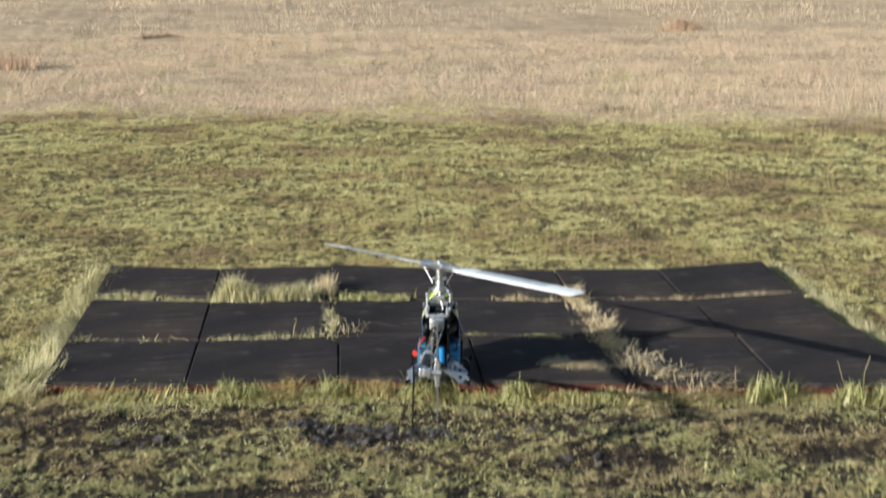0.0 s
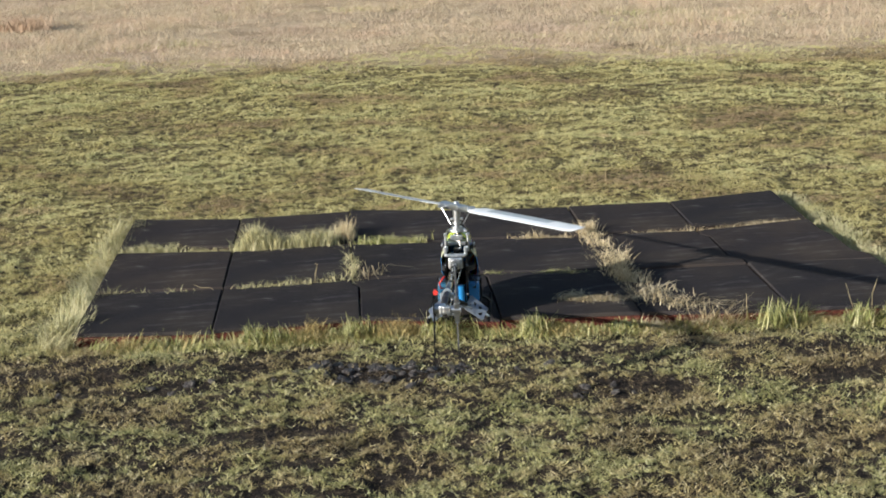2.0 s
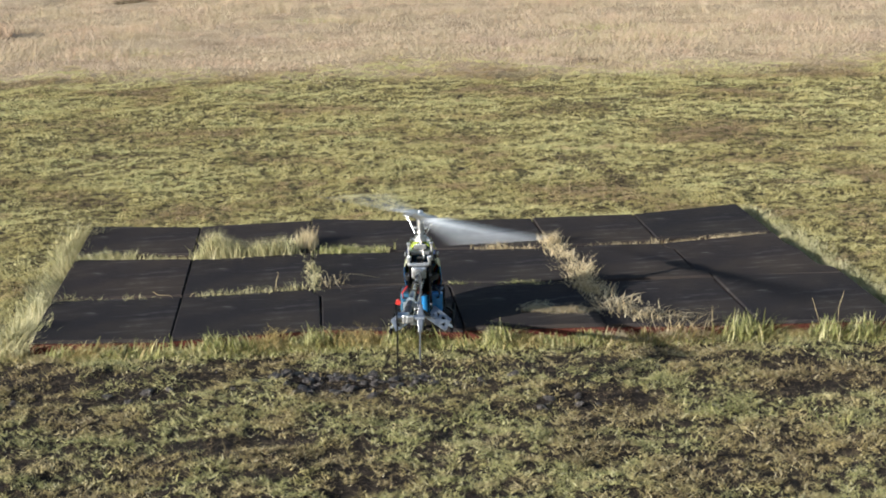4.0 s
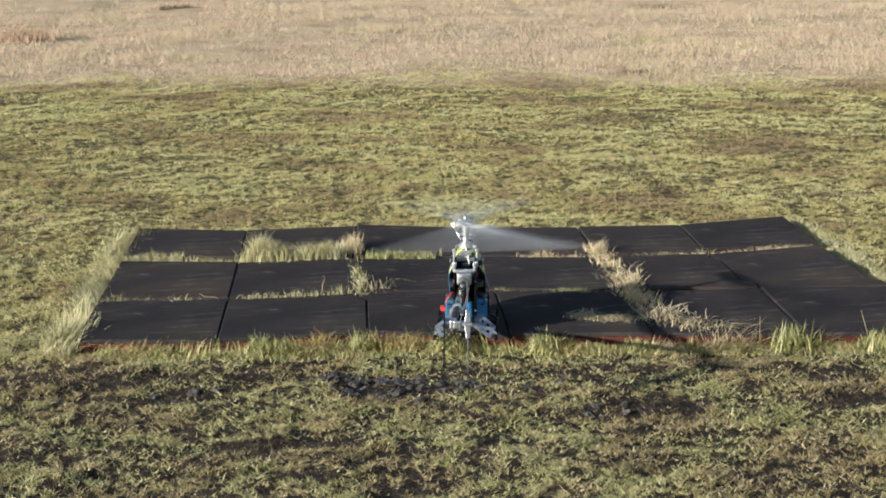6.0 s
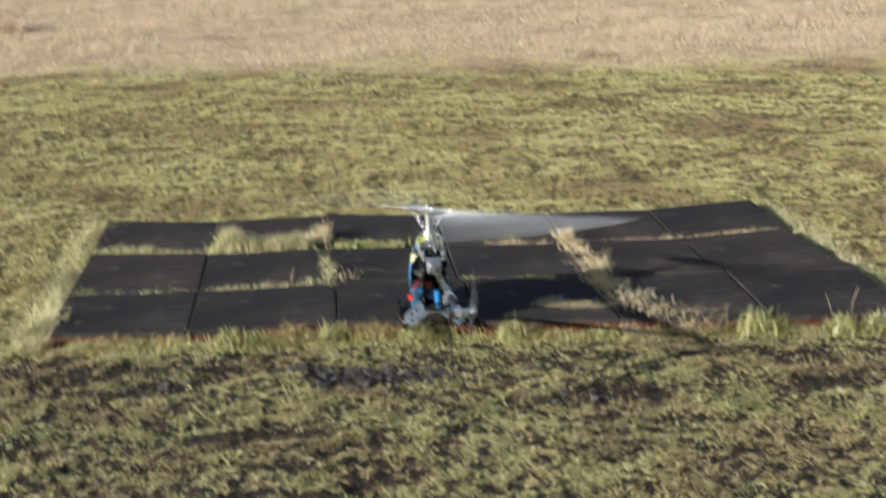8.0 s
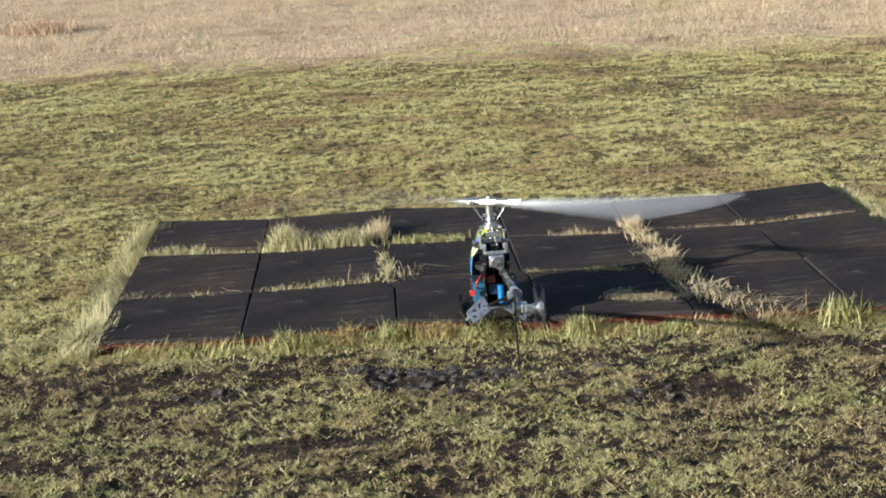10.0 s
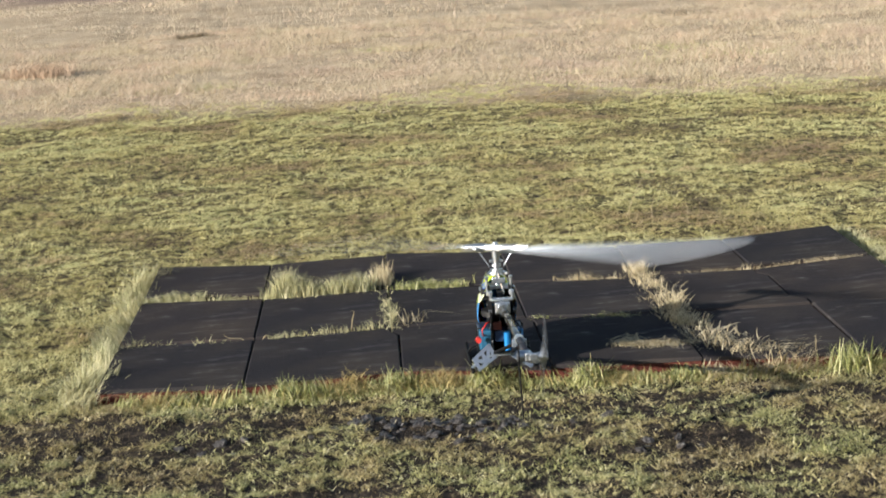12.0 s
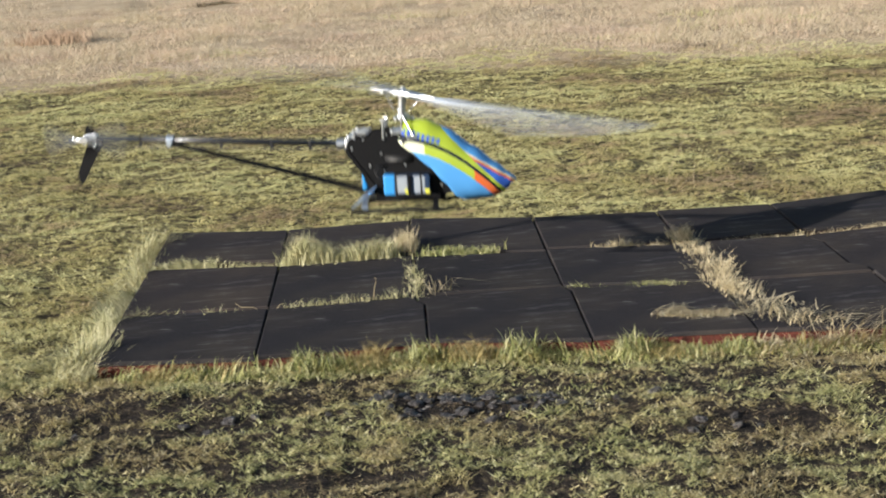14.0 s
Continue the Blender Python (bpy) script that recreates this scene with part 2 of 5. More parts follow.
def add_strip(bm, pts, half, thin):
    """A flat bar bent through pts in the x-z plane, 2 half wide along y and 2 thin thick."""
    pts = [Vector(p) for p in pts]
    rings = []
    for i, p in enumerate(pts):
        d = (pts[min(i + 1, len(pts) - 1)] - pts[max(i - 1, 0)]).normalized()
        n = Vector((-d.z, 0, d.x)) * thin
        w = Vector((0, half, 0))
        rings.append([bm.verts.new(c) for c in (p - n - w, p - n + w, p + n + w, p + n - w)])
    for u, v in zip(rings, rings[1:]):
        for k in range(4):
            bm.faces.new((u[k], u[(k + 1) % 4], v[(k + 1) % 4], v[k]))
    bm.faces.new(rings[0][::-1])
    bm.faces.new(rings[-1])
    bmesh.ops.recalc_face_normals(bm, faces=bm.faces)


def add_plate(bm, outline, thick, m=None, holes=()):
    """A flat plate of the given outline (x, y), thick along z, put in place by m."""
    vs = [bm.verts.new((x, y, -thick / 2)) for x, y in outline]
    f = bm.faces.new(vs)
    ext = bmesh.ops.extrude_face_region(bm, geom=[f])
    up = [v for v in ext["geom"] if isinstance(v, bmesh.types.BMVert)]
    bmesh.ops.translate(bm, vec=(0, 0, thick), verts=up)
    if m is not None:
        bmesh.ops.transform(bm, matrix=m, verts=vs + up)


# ---------------------------------------------------------------- ground
def wob(x, y, s, seed):
    """Smooth value noise in numpy, about 0 to 1."""
    x, y = np.asarray(x, float) * s + seed * 17.3, np.asarray(y, float) * s + seed * 9.1
    xi, yi = np.floor(x), np.floor(y)
    fx, fy = x - xi, y - yi
    fx, fy = fx * fx * (3 - 2 * fx), fy * fy * (3 - 2 * fy)

    def h(a, b):
        v = np.sin(a * 127.1 + b * 311.7 + seed * 74.7) * 43758.5453
        return v - np.floor(v)

    return (h(xi, yi) * (1 - fx) + h(xi + 1, yi) * fx) * (1 - fy) + (h(xi, yi + 1) * (1 - fx) + h(xi + 1, yi + 1) * fx) * fy


# y of each row's near and far edge where the seven column lines cross it
ROW_EDGES = [
    ((-1.235, -1.318, -1.285, -1.405, -1.46, -1.57, -1.64), (-0.604, -0.665, -0.655, -0.685, -0.79, -0.825, -0.895)),
    ((-0.57, -0.63, -0.628, -0.66, -0.77, -0.805, -0.88), (0.160, 0.03, 0.035, -0.048, -0.115, -0.14, -0.07)),
    ((0.26, 0.155, 0.10, -0.02, -0.09, -0.04, -0.01), (0.886, 0.765, 0.79, 0.655, 0.55, 0.545, 0.64)),
]


# small sideways shifts of the column lines in the front and the back row
SHIFT_FRONT, SHIFT_BACK = (0, 0, 0.025, 0.022, 0.02, 0.045, 0.05), (0, 0, 0, 0, 0, -0.03, -0.02)


def column_x(c, y):
    k = np.interp(c, range(7), SHIFT_FRONT) if y < -0.72 else (np.interp(c, range(7), SHIFT_BACK) if y > 0.08 - 0.07 * c else 0.0)
    return float(-1.5 + 0.506 * c + 0.07 * y + k)


def mats_front(x):
    return np.interp(x, [column_x(k, -1.4) for k in range(7)], ROW_EDGES[0][0])


def mats_back(x):
    return np.interp(x, [column_x(k, 0.7) for k in range(7)], ROW_EDGES[2][1])


def on_mats(x, y, pad=0.0):
    """Where the mats lie."""
    x, y = np.asarray(x, float), np.asarray(y, float)
    u = x - 0.07 * y
    return (u > -1.5 - pad) & (u < 1.54 + pad) & (y > mats_front(x) - pad) & (y < mats_back(x) + pad)


def height(x, y):
    x, y = np.asarray(x, float), np.asarray(y, float)
    z = 0.030 * (wob(x, y, 2.6, 1) - 0.5) + 0.016 * (wob(x, y, 7.0, 2) - 0.5) + 0.020 * (wob(x, y, 11.0, 3) - 0.5)
    far = np.clip((y - 6) / 30, 0, 1)
    z = z + far * 0.25 * (wob(x, y, 0.35, 4) - 0.5)
    return np.where(on_mats(x, y, 0.05), -0.006 + 0.2 * z, z)


def grow(a, b, n, first):
    """Steps that widen from first so that n of them reach from a to b."""
    lo, hi = 1.0, 3.0
    for _ in range(60):
        g = (lo + hi) / 2
        if first * sum(g ** k for k in range(n)) < abs(b - a):
            lo = g
        else:
            hi = g
    s = np.cumsum([first * lo ** k for k in range(n)])
    return a + np.sign(b - a) * s


def make_ground():
    xs = np.r_[grow(-4, -2500, 34, 0.08)[::-1], np.arange(-4, 5.51, 0.05), grow(5.5, 2500, 34, 0.08)]
    ys = np.r_[grow(-4, -2500, 30, 0.08)[::-1], np.arange(-4, 9.51, 0.05), grow(9.5, 2500, 60, 0.06)]
    gx, gy = np.meshgrid(xs, ys)
    co = np.stack([gx, gy, height(gx, gy)], -1).reshape(-1, 3)
    nx, ny = len(xs), len(ys)
    i = (np.arange(ny - 1)[:, None] * nx + np.arange(nx - 1)[None]).ravel()
    quads = np.stack([i, i + 1, i + nx + 1, i + nx], 1)
    me = bpy.data.meshes.new("ground")
    me.vertices.add(len(co))
    me.vertices.foreach_set("co", co.ravel())
    me.loops.add(quads.size)
    me.loops.foreach_set("vertex_index", quads.ravel().astype(np.int32))
    me.polygons.add(len(quads))
    me.polygons.foreach_set("loop_start", np.arange(0, quads.size, 4, dtype=np.int32))
    me.update(calc_edges=True)
    me.shade_smooth()
    me.materials.append(M_GROUND)
    return tagged(new("ground", me), "rough heath meadow, muddy and mossy, straw-coloured beyond", "ground", kind="structure")


make_ground()


def blade_mesh(name, base, h, w, lean, material, bend=0.5, single=False, droop=0.0):
    """Many grass blades in one mesh. base (n,3); h, w (n); lean: how far the tips hang out, as a share of h (n)."""
    n = len(base)
    rng = np.random.default_rng(len(name) * 7 + n)
    yaw, tip = rng.uniform(0, 2 * np.pi, n), rng.uniform(0, 2 * np.pi, n)
    side = np.stack([np.cos(yaw), np.sin(yaw), 0 * yaw], 1) * (w / 2)[:, None]
    out = np.stack([np.cos(tip), np.sin(tip), 0 * tip], 1) * (lean * h)[:, None]
    up = np.array([0, 0, 1.0])[None] * h[:, None]
    if single:
        v = np.stack([base - side, base + side, base + out + up], 1)
        nv, loops, starts = 3, np.array([0, 1, 2]), np.array([0])
    else:
        mid = base + out * 0.32 * bend * 2 + up * 0.6
        v = np.stack([base - side, base + side, mid + side * 0.75, mid - side * 0.75, base + out + up * (1 - droop)], 1)
        nv, loops, starts = 5, np.array([0, 1, 2, 3, 3, 2, 4]), np.array([0, 4])
    me = bpy.data.meshes.new(name)
    me.vertices.add(n * nv)
    me.vertices.foreach_set("co", v.reshape(-1))
    li = (np.arange(n)[:, None] * nv + loops[None]).ravel().astype(np.int32)
    me.loops.add(len(li))
    me.loops.foreach_set("vertex_index", li)
    st = (np.arange(n)[:, None] * len(loops) + starts[None]).ravel().astype(np.int32)
    me.polygons.add(len(st))
    me.polygons.foreach_set("loop_start", st)
    me.update(calc_edges=True)
    me.materials.append(material)
    return new(name, me)


# worn spots: x, y and half widths
BARE_SPOTS = (
    (-0.52, -1.86, 0.30, 0.15), (-0.72, -1.74, 0.16, 0.07), (-0.30, -1.90, 0.18, 0.10), (-1.26, -1.87, 0.42, 0.09), (0.18, -2.24, 0.26, 0.08), (0.90, -2.26, 0.24, 0.10), (-0.95, -2.45, 0.35, 0.09), (-1.9, -2.4, 0.4, 0.16),
    (1.16, 2.50, 0.17, 0.20), (1.22, 2.15, 0.10, 0.22), (1.26, 1.72, 0.11, 0.34), (1.46, 1.95, 0.20, 0.10), (1.64, 5.85, 0.34, 0.20), (1.72, 4.6, 0.55, 0.26), (2.2, 5.0, 0.45, 0.14), (2.98, 5.4, 0.42, 0.22),
    (2.6, 2.35, 0.45, 0.16), (2.2, 2.9, 0.5, 0.12), (-1.5, 1.79, 0.22, 0.24), (-2.47, 6.5, 0.3, 0.22), (-1.38, 3.38, 0.35, 0.16), (-0.45, 3.12, 0.22, 0.12), (0.47, 5.99, 0.30, 0.10), (-2.2, 1.2, 0.3, 0.16), (-2.5, 3.6, 0.4, 0.2),
    (2.0, 1.35, 0.3, 0.16), (3.6, 6.2, 0.5, 0.16), (-0.9, 5.6, 0.3, 0.08), (2.9, 3.6, 0.4, 0.16))


def arched_blades(name, base, length, w, rise, material, seed, curl=1.0):
    """Blades that spring up and bow over: base (n,3), length and width (n), rise: the angle at the root in degrees (n)."""
    n, k = len(base), 5
    rng = np.random.default_rng(seed)
    yaw, turn = rng.uniform(0, 2 * np.pi, n), rng.normal(0, 0.5, n)
    ang = np.radians(rise)
    bow = rng.uniform(0.5, 1.6, n) * curl
    p, rows = base.copy(), []
    for i in range(k + 1):
        h = yaw + turn * i / k
        side = np.stack([-np.sin(h), np.cos(h), 0 * h], 1) * (w * (1 - 0.9 * (i / k) ** 1.6) / 2)[:, None]
        rows += [p - side, p + side]
        a = ang - bow * ((i + 0.5) / k) ** 1.3
        p = p + np.stack([np.cos(a) * np.cos(h), np.cos(a) * np.sin(h), np.sin(a)], 1) * (length / k)[:, None]
        p[:, 2] = np.maximum(p[:, 2], base[:, 2] + 0.002)
    v = np.stack(rows, 1)
    quad = np.array([[2 * i, 2 * i + 1, 2 * i + 3, 2 * i + 2] for i in range(k)]).ravel()
    me = bpy.data.meshes.new(name)
    me.vertices.add(n * 2 * (k + 1))
    me.vertices.foreach_set("co", v.reshape(-1))
    li = (np.arange(n)[:, None] * 2 * (k + 1) + quad[None]).ravel().astype(np.int32)
    me.loops.add(len(li))
    me.loops.foreach_set("vertex_index", li)
    me.polygons.add(n * k)
    me.polygons.foreach_set("loop_start", np.arange(0, len(li), 4, dtype=np.int32))
    me.update(calc_edges=True)
    me.materials.append(material)
    return new(name, me)


def bare(x, y):
    """0 on bare mud, 1 on full sward: worn spots where the earth shows."""
    k = np.ones_like(x)
    band = np.abs(y - (mats_front(x) - 0.36 - 0.10 * wob(x, 0 * x, 2.0, 14))) / (0.16 + 0.16 * wob(x, 0 * x, 3.0, 15))
    k = np.minimum(k, np.clip(0.12 + band * 0.8 + 0.8 * (wob(x, y, 9, 16) - 0.35), 0.06, 1))
    k = np.minimum(k, np.where((x < -1.3) & (y > -0.8) & (y < 3.2), 0.35 + 0.9 * wob(x, y, 3.2, 17), 1.0))
    k = np.minimum(k, np.where(y < -1.6, 0.48 + 1.1 * wob(x, y, 4.0, 18), 1.0))
    for cx, cy, rx, ry in BARE_SPOTS:
        d = ((x - cx) / rx) ** 2 + ((y - cy) / ry) ** 2 + 1.2 * (wob(x, y, 7, 11) - 0.5)
        k = np.minimum(k, np.clip(d * 0.75 + 0.02, 0.03, 1))
    return k


def clump(x, y, a, b, seed, cut=0.40, gain=4.0):
    """Sward in cushions: 1 within them, near 0 in the gaps."""
    v = 0.45 * wob(x, y, a, seed) + 0.55 * wob(x, y * 0.8, b, seed + 1) - 0.16 * (wob(x, y, 1.3, seed + 2) - 0.5) - 0.10 * (wob(x, y, 3.1, seed + 3) - 0.5)
    return np.clip((v - cut) * gain, 0.02, 1)


def scatter(n, x0, x1, y0, y1, seed):
    rng = np.random.default_rng(seed)
    return rng.uniform(x0, x1, n), rng.uniform(y0, y1, n), rng


def wedge_width(x, y, slack=0.6):
    """The ground that can come into view: a fan from the viewer's stand, with room to spare."""
    d = y + 7.6
    return np.abs(x + 1.0 - 0.10 * d) < 0.31 * d + slack


def edge_y(x):
    """The mown edge, beyond which the grass stands long and dry."""
    return 7.05 - 0.20 * x + 0.9 * (wob(x, 0 * x, 0.7, 21) - 0.5) + 0.5 * (wob(x, 0 * x, 3.0, 22) - 0.5)


def turf():
    # trodden foreground: flat dead leaves in cushions on mud
    x, y, r = scatter(900000, -3.2, 2.6, -3.8, -1.0, 5)
    c = clump(x, y, 24, 80, 31, 0.44, 5.0)
    keep = wedge_width(x, y) & ~on_mats(x, y, 0.02) & (r.uniform(0, 1, len(x)) < bare(x, y) * c)
    x, y, c = x[keep], y[keep], c[keep]
    n = len(x)
    z = height(x, y) - 0.004 + 0.006 * c
    ob = blade_mesh("trodden_grass", np.stack([x, y, z], 1), r.uniform(0.004, 0.013, n) * (0.5 + 0.8 * c), r.uniform(0.0018, 0.0046, n), r.uniform(0.4, 2.6, n), M_FORE, single=True)
    tagged(ob, "trodden dead and olive grass over dark mud", "grass", kind="stuff")
    # dark rotted litter on the mud
    x, y, r = scatter(420000, -3.2, 2.6, -3.8, -1.1, 15)
    keep = wedge_width(x, y) & ~on_mats(x, y, 0.02) & (r.uniform(0, 1, len(x)) < 0.25 + 0.75 * wob(x, y, 30, 19))
    x, y = x[keep], y[keep]
    n = len(x)
    ob = blade_mesh("trodden_litter", np.stack([x, y, height(x, y) - 0.002], 1), r.uniform(0.002, 0.007, n), r.uniform(0.002, 0.005, n), r.uniform(0.5, 3.5, n), M_LITTER, single=True)
    tagged(ob, "dark rotted grass litter trodden into mud", "litter", kind="stuff")
    # the same in the worn spots of the turf
    x, y, r = scatter(620000, -4.2, 4.6, 0.4, 8.4, 16)
    keep = wedge_width(x, y) & ~on_mats(x, y, 0.03) & (r.uniform(0, 1, len(x)) < np.clip(1.0 - 1.9 * bare(x, y), 0, 1))
    x, y = x[keep], y[keep]
    n = len(x)
    ob = blade_mesh("worn_litter", np.stack([x, y, height(x, y) - 0.001], 1), r.uniform(0.003, 0.010, n), r.uniform(0.004, 0.010, n), r.uniform(0.5, 3.0, n), M_LITTER, single=True)
    tagged(ob, "dark earth and rotted litter in worn spots", "litter", kind="stuff")
    # short mossy turf round and behind the mats
    x, y, r = scatter(760000, -4.0, 4.2, -1.4, 3.4, 6)
    c = clump(x, y, 13, 44, 41, 0.385, 5.0)
    keep = wedge_width(x, y) & ~on_mats(x, y, 0.015) & (r.uniform(0, 1, len(x)) < bare(x, y) * c)
    x, y, c = x[keep], y[keep], c[keep]
    n = len(x)
    z = height(x, y) - 0.004 + 0.010 * c
    ob = blade_mesh("mossy_turf", np.stack([x, y, z], 1), r.uniform(0.004, 0.015, n) * (0.4 + 0.9 * c), r.uniform(0.0024, 0.0054, n), r.uniform(0.4, 2.2, n), M_TURF, single=True)
    tagged(ob, "short yellow-green mossy turf with bare spots", "grass", kind="stuff")
    x, y, r = scatter(700000, -5.5, 8.0, 3.4, 9.6, 7)
    c = clump(x, y, 9, 34, 51, 0.35, 4.5)
    keep = wedge_width(x, y) & (r.uniform(0, 1, len(x)) < bare(x, y) * c * np.clip(1 - (y - edge_y(x)) / 1.1, 0, 1))
    x, y, c = x[keep], y[keep], c[keep]
    n = len(x)
    z = height(x, y) - 0.004 + 0.012 * c
    ob = blade_mesh("mown_turf", np.stack([x, y, z], 1), r.uniform(0.005, 0.016, n) * (0.4 + 0.9 * c), r.uniform(0.0035, 0.008, n), r.uniform(0.5, 2.2, n), M_TURF, single=True)
    tagged(ob, "mown yellow-green turf with dark worn spots", "grass", kind="stuff")
    # long dry grass
    x, y, r = scatter(560000, -7, 11, 5.4, 17, 8)
    keep = wedge_width(x, y) & (r.uniform(0, 1, len(x)) < (0.10 + 0.9 * wob(x * 0.6, y, 1.6, 61) * (0.3 + wob(x, y, 7.0, 62))) * np.clip((y - edge_y(x) + 0.7) * 1.0, 0, 1) ** 1.3)
    x, y = x[keep], y[keep]
    n = len(x)
    z = height(x, y) - 0.01
    grown = np.clip((y - edge_y(x)) / 1.5, 0.35, 1)
    ob = blade_mesh("dry_grass", np.stack([x, y, z], 1), r.uniform(0.03, 0.11, n) * (0.3 + wob(x, y, 1.2, 63)) * grown, r.uniform(0.003, 0.007, n), r.uniform(0.2, 1.6, n), M_STRAW, single=True)
    tagged(ob, "long dry straw-coloured grass of the heath", "grass", kind="stuff")
    x, y, r = scatter(300000, -16, 24, 17, 60, 9)
    keep = wedge_width(x, y, 1.5) & (r.uniform(0, 1, len(x)) < 0.15 + 0.8 * wob(x, y, 0.5, 71) ** 1.4)
    x, y = x[keep], y[keep]
    n = len(x)
    z = height(x, y) - 0.02
    ob = blade_mesh("heath_grass", np.stack([x, y, z], 1), r.uniform(0.03, 0.09, n) * (0.4 + wob(x, y, 0.6, 73)), r.uniform(0.007, 0.016, n), r.uniform(0.1, 0.7, n), M_STRAW, single=True)
    tagged(ob, "far dry heath grass in tussocks", "grass", kind="stuff")


turf()


# ---------------------------------------------------------------- rubber mats
TOP = 0.045
def rubber_tile(r, c):
    """One mat: a black crumb-rubber top on a red core, a little warped and worn at the corners."""
    rng = random.Random(r * 10 + c)
    near, far = ROW_EDGES[r]
    gap = 0.0015 + 0.0022 * rng.random()
    nx, ny = 9, 11
    cx, cy = column_x(c + 0.5, 0.0), (near[c] + near[c + 1] + far[c] + far[c + 1]) / 4
    sag = [rng.uniform(-0.004, 0.005) for _ in range(4)]
    belly = rng.uniform(-0.006, 0.001)
    thing = new("rubber_mat")
    thing.location = (cx, cy, 0)
    tagged(thing, "black crumb-rubber mat with a red-brown core, scuffed", "rubber mat", "mats of the landing pad")

    def at(u, v):
        y0, y1 = near[c] * (1 - u) + near[c + 1] * u, far[c] * (1 - u) + far[c + 1] * u
        y = y0 * (1 - v) + y1 * v
        x0, x1 = column_x(c, y) + gap, column_x(c + 1, y) - gap
        z = (sag[0] * (1 - u) + sag[1] * u) * (1 - v) + (sag[2] * (1 - u) + sag[3] * u) * v + belly * math.sin(math.pi * u) * math.sin(math.pi * v)
        wave = 0.003 * math.sin(9 * u + r * 2 + c) * (1 - v) * v * 2
        return x0 * (1 - u) + x1 * u - cx, y + wave - cy, z

    def slab(z0, z1, inset, name, material, label):
        bm = bmesh.new()
        lay = []
        for z, ins in ((z0, 0.0), (z1 - 0.004, 0.0), (z1, 0.004)):
            grid = []
            for j in range(ny):
                row = []
                for i in range(nx):
                    x, y, dz = at(i / (nx - 1), j / (ny - 1))
                    sx = -1 if i == nx - 1 else (1 if i == 0 else 0)
                    sy = -1 if j == ny - 1 else (1 if j == 0 else 0)
                    row.append((x + sx * (ins + inset), y + sy * (ins + inset), z + dz))
                grid.append(row)
            lay.append(grid)
        top = [[bm.verts.new(p) for p in row] for row in lay[2]]
        for j in range(ny - 1):
            for i in range(nx - 1):
                bm.faces.new((top[j][i], top[j][i + 1], top[j + 1][i + 1], top[j + 1][i]))
        rim = [(0, i) for i in range(nx)] + [(j, nx - 1) for j in range(1, ny)] + [(ny - 1, i) for i in range(nx - 2, -1, -1)] + [(j, 0) for j in range(ny - 2, 0, -1)]
        last = [top[j][i] for j, i in rim]
        for grid in (lay[1], lay[0]):
            ring = [bm.verts.new(grid[j][i]) for j, i in rim]
            k = len(ring)
            for q in range(k):
                bm.faces.new((last[q], ring[q], ring[(q + 1) % k], last[(q + 1) % k]))
            last = ring
        bm.faces.new(last[::-1])
        part(name, bm, material, thing, label)

    slab(TOP - 0.014, TOP, 0.0, "wearing_layer", M_RUBBER, "black crumb rubber, scuffed grey")
    slab(-0.012, TOP - 0.014, 0.002, "core", M_CORE if r == 0 else M_MUDDY, "brick-red rubber core" if r == 0 else "mud-caked rubber core")
    return thing


for _r in range(3):
    for _c in range(6):
        rubber_tile(_r, _c)


def joint_soil(points, half, z):
    """Earth washed into a joint: a low uneven ridge along the points."""
    bm = bmesh.new()
    rows = []
    pts = [Vector((*p, 0)) for p in points]
    dense = [a.lerp(b, k / 12) for a, b in zip(pts, pts[1:]) for k in range(12)] + [pts[-1]]
    for i, p in enumerate(dense):
        d = (dense[min(i + 1, len(dense) - 1)] - dense[max(i - 1, 0)]).normalized()
        n = Vector((-d.y, d.x, 0))
        rows.append([bm.verts.new(p + n * (half * k / 2) + Vector((0, 0, (z if abs(k) < 2 else -0.01) + 0.008 * (random.random() - 0.5)))) for k in range(-2, 3)])
    for u, v in zip(rows, rows[1:]):
        for k in range(4):
            bm.faces.new((u[k], v[k], v[k + 1], u[k + 1]))
    bmesh.ops.recalc_face_normals(bm, faces=bm.faces)
    ob = link("joint_soil", bm, M_EARTH, smooth=True)
    return tagged(ob, "dark earth washed into the joint between mats", "soil", kind="structure")


for _r in (0, 1):
    _far, _near2 = ROW_EDGES[_r][1], ROW_EDGES[_r + 1][0]
    joint_soil([(column_x(c, (_far[c] + _near2[c]) / 2), (_far[c] + _near2[c]) / 2) for c in range(7 if _r else 5)], 0.075, 0.014)
for _c in range(1, 6):
    joint_soil([(column_x(_c, y), y) for y in (ROW_EDGES[0][0][_c] + 0.03, -0.7, 0.0, ROW_EDGES[2][1][_c] - 0.02)], 0.02, 0.030)


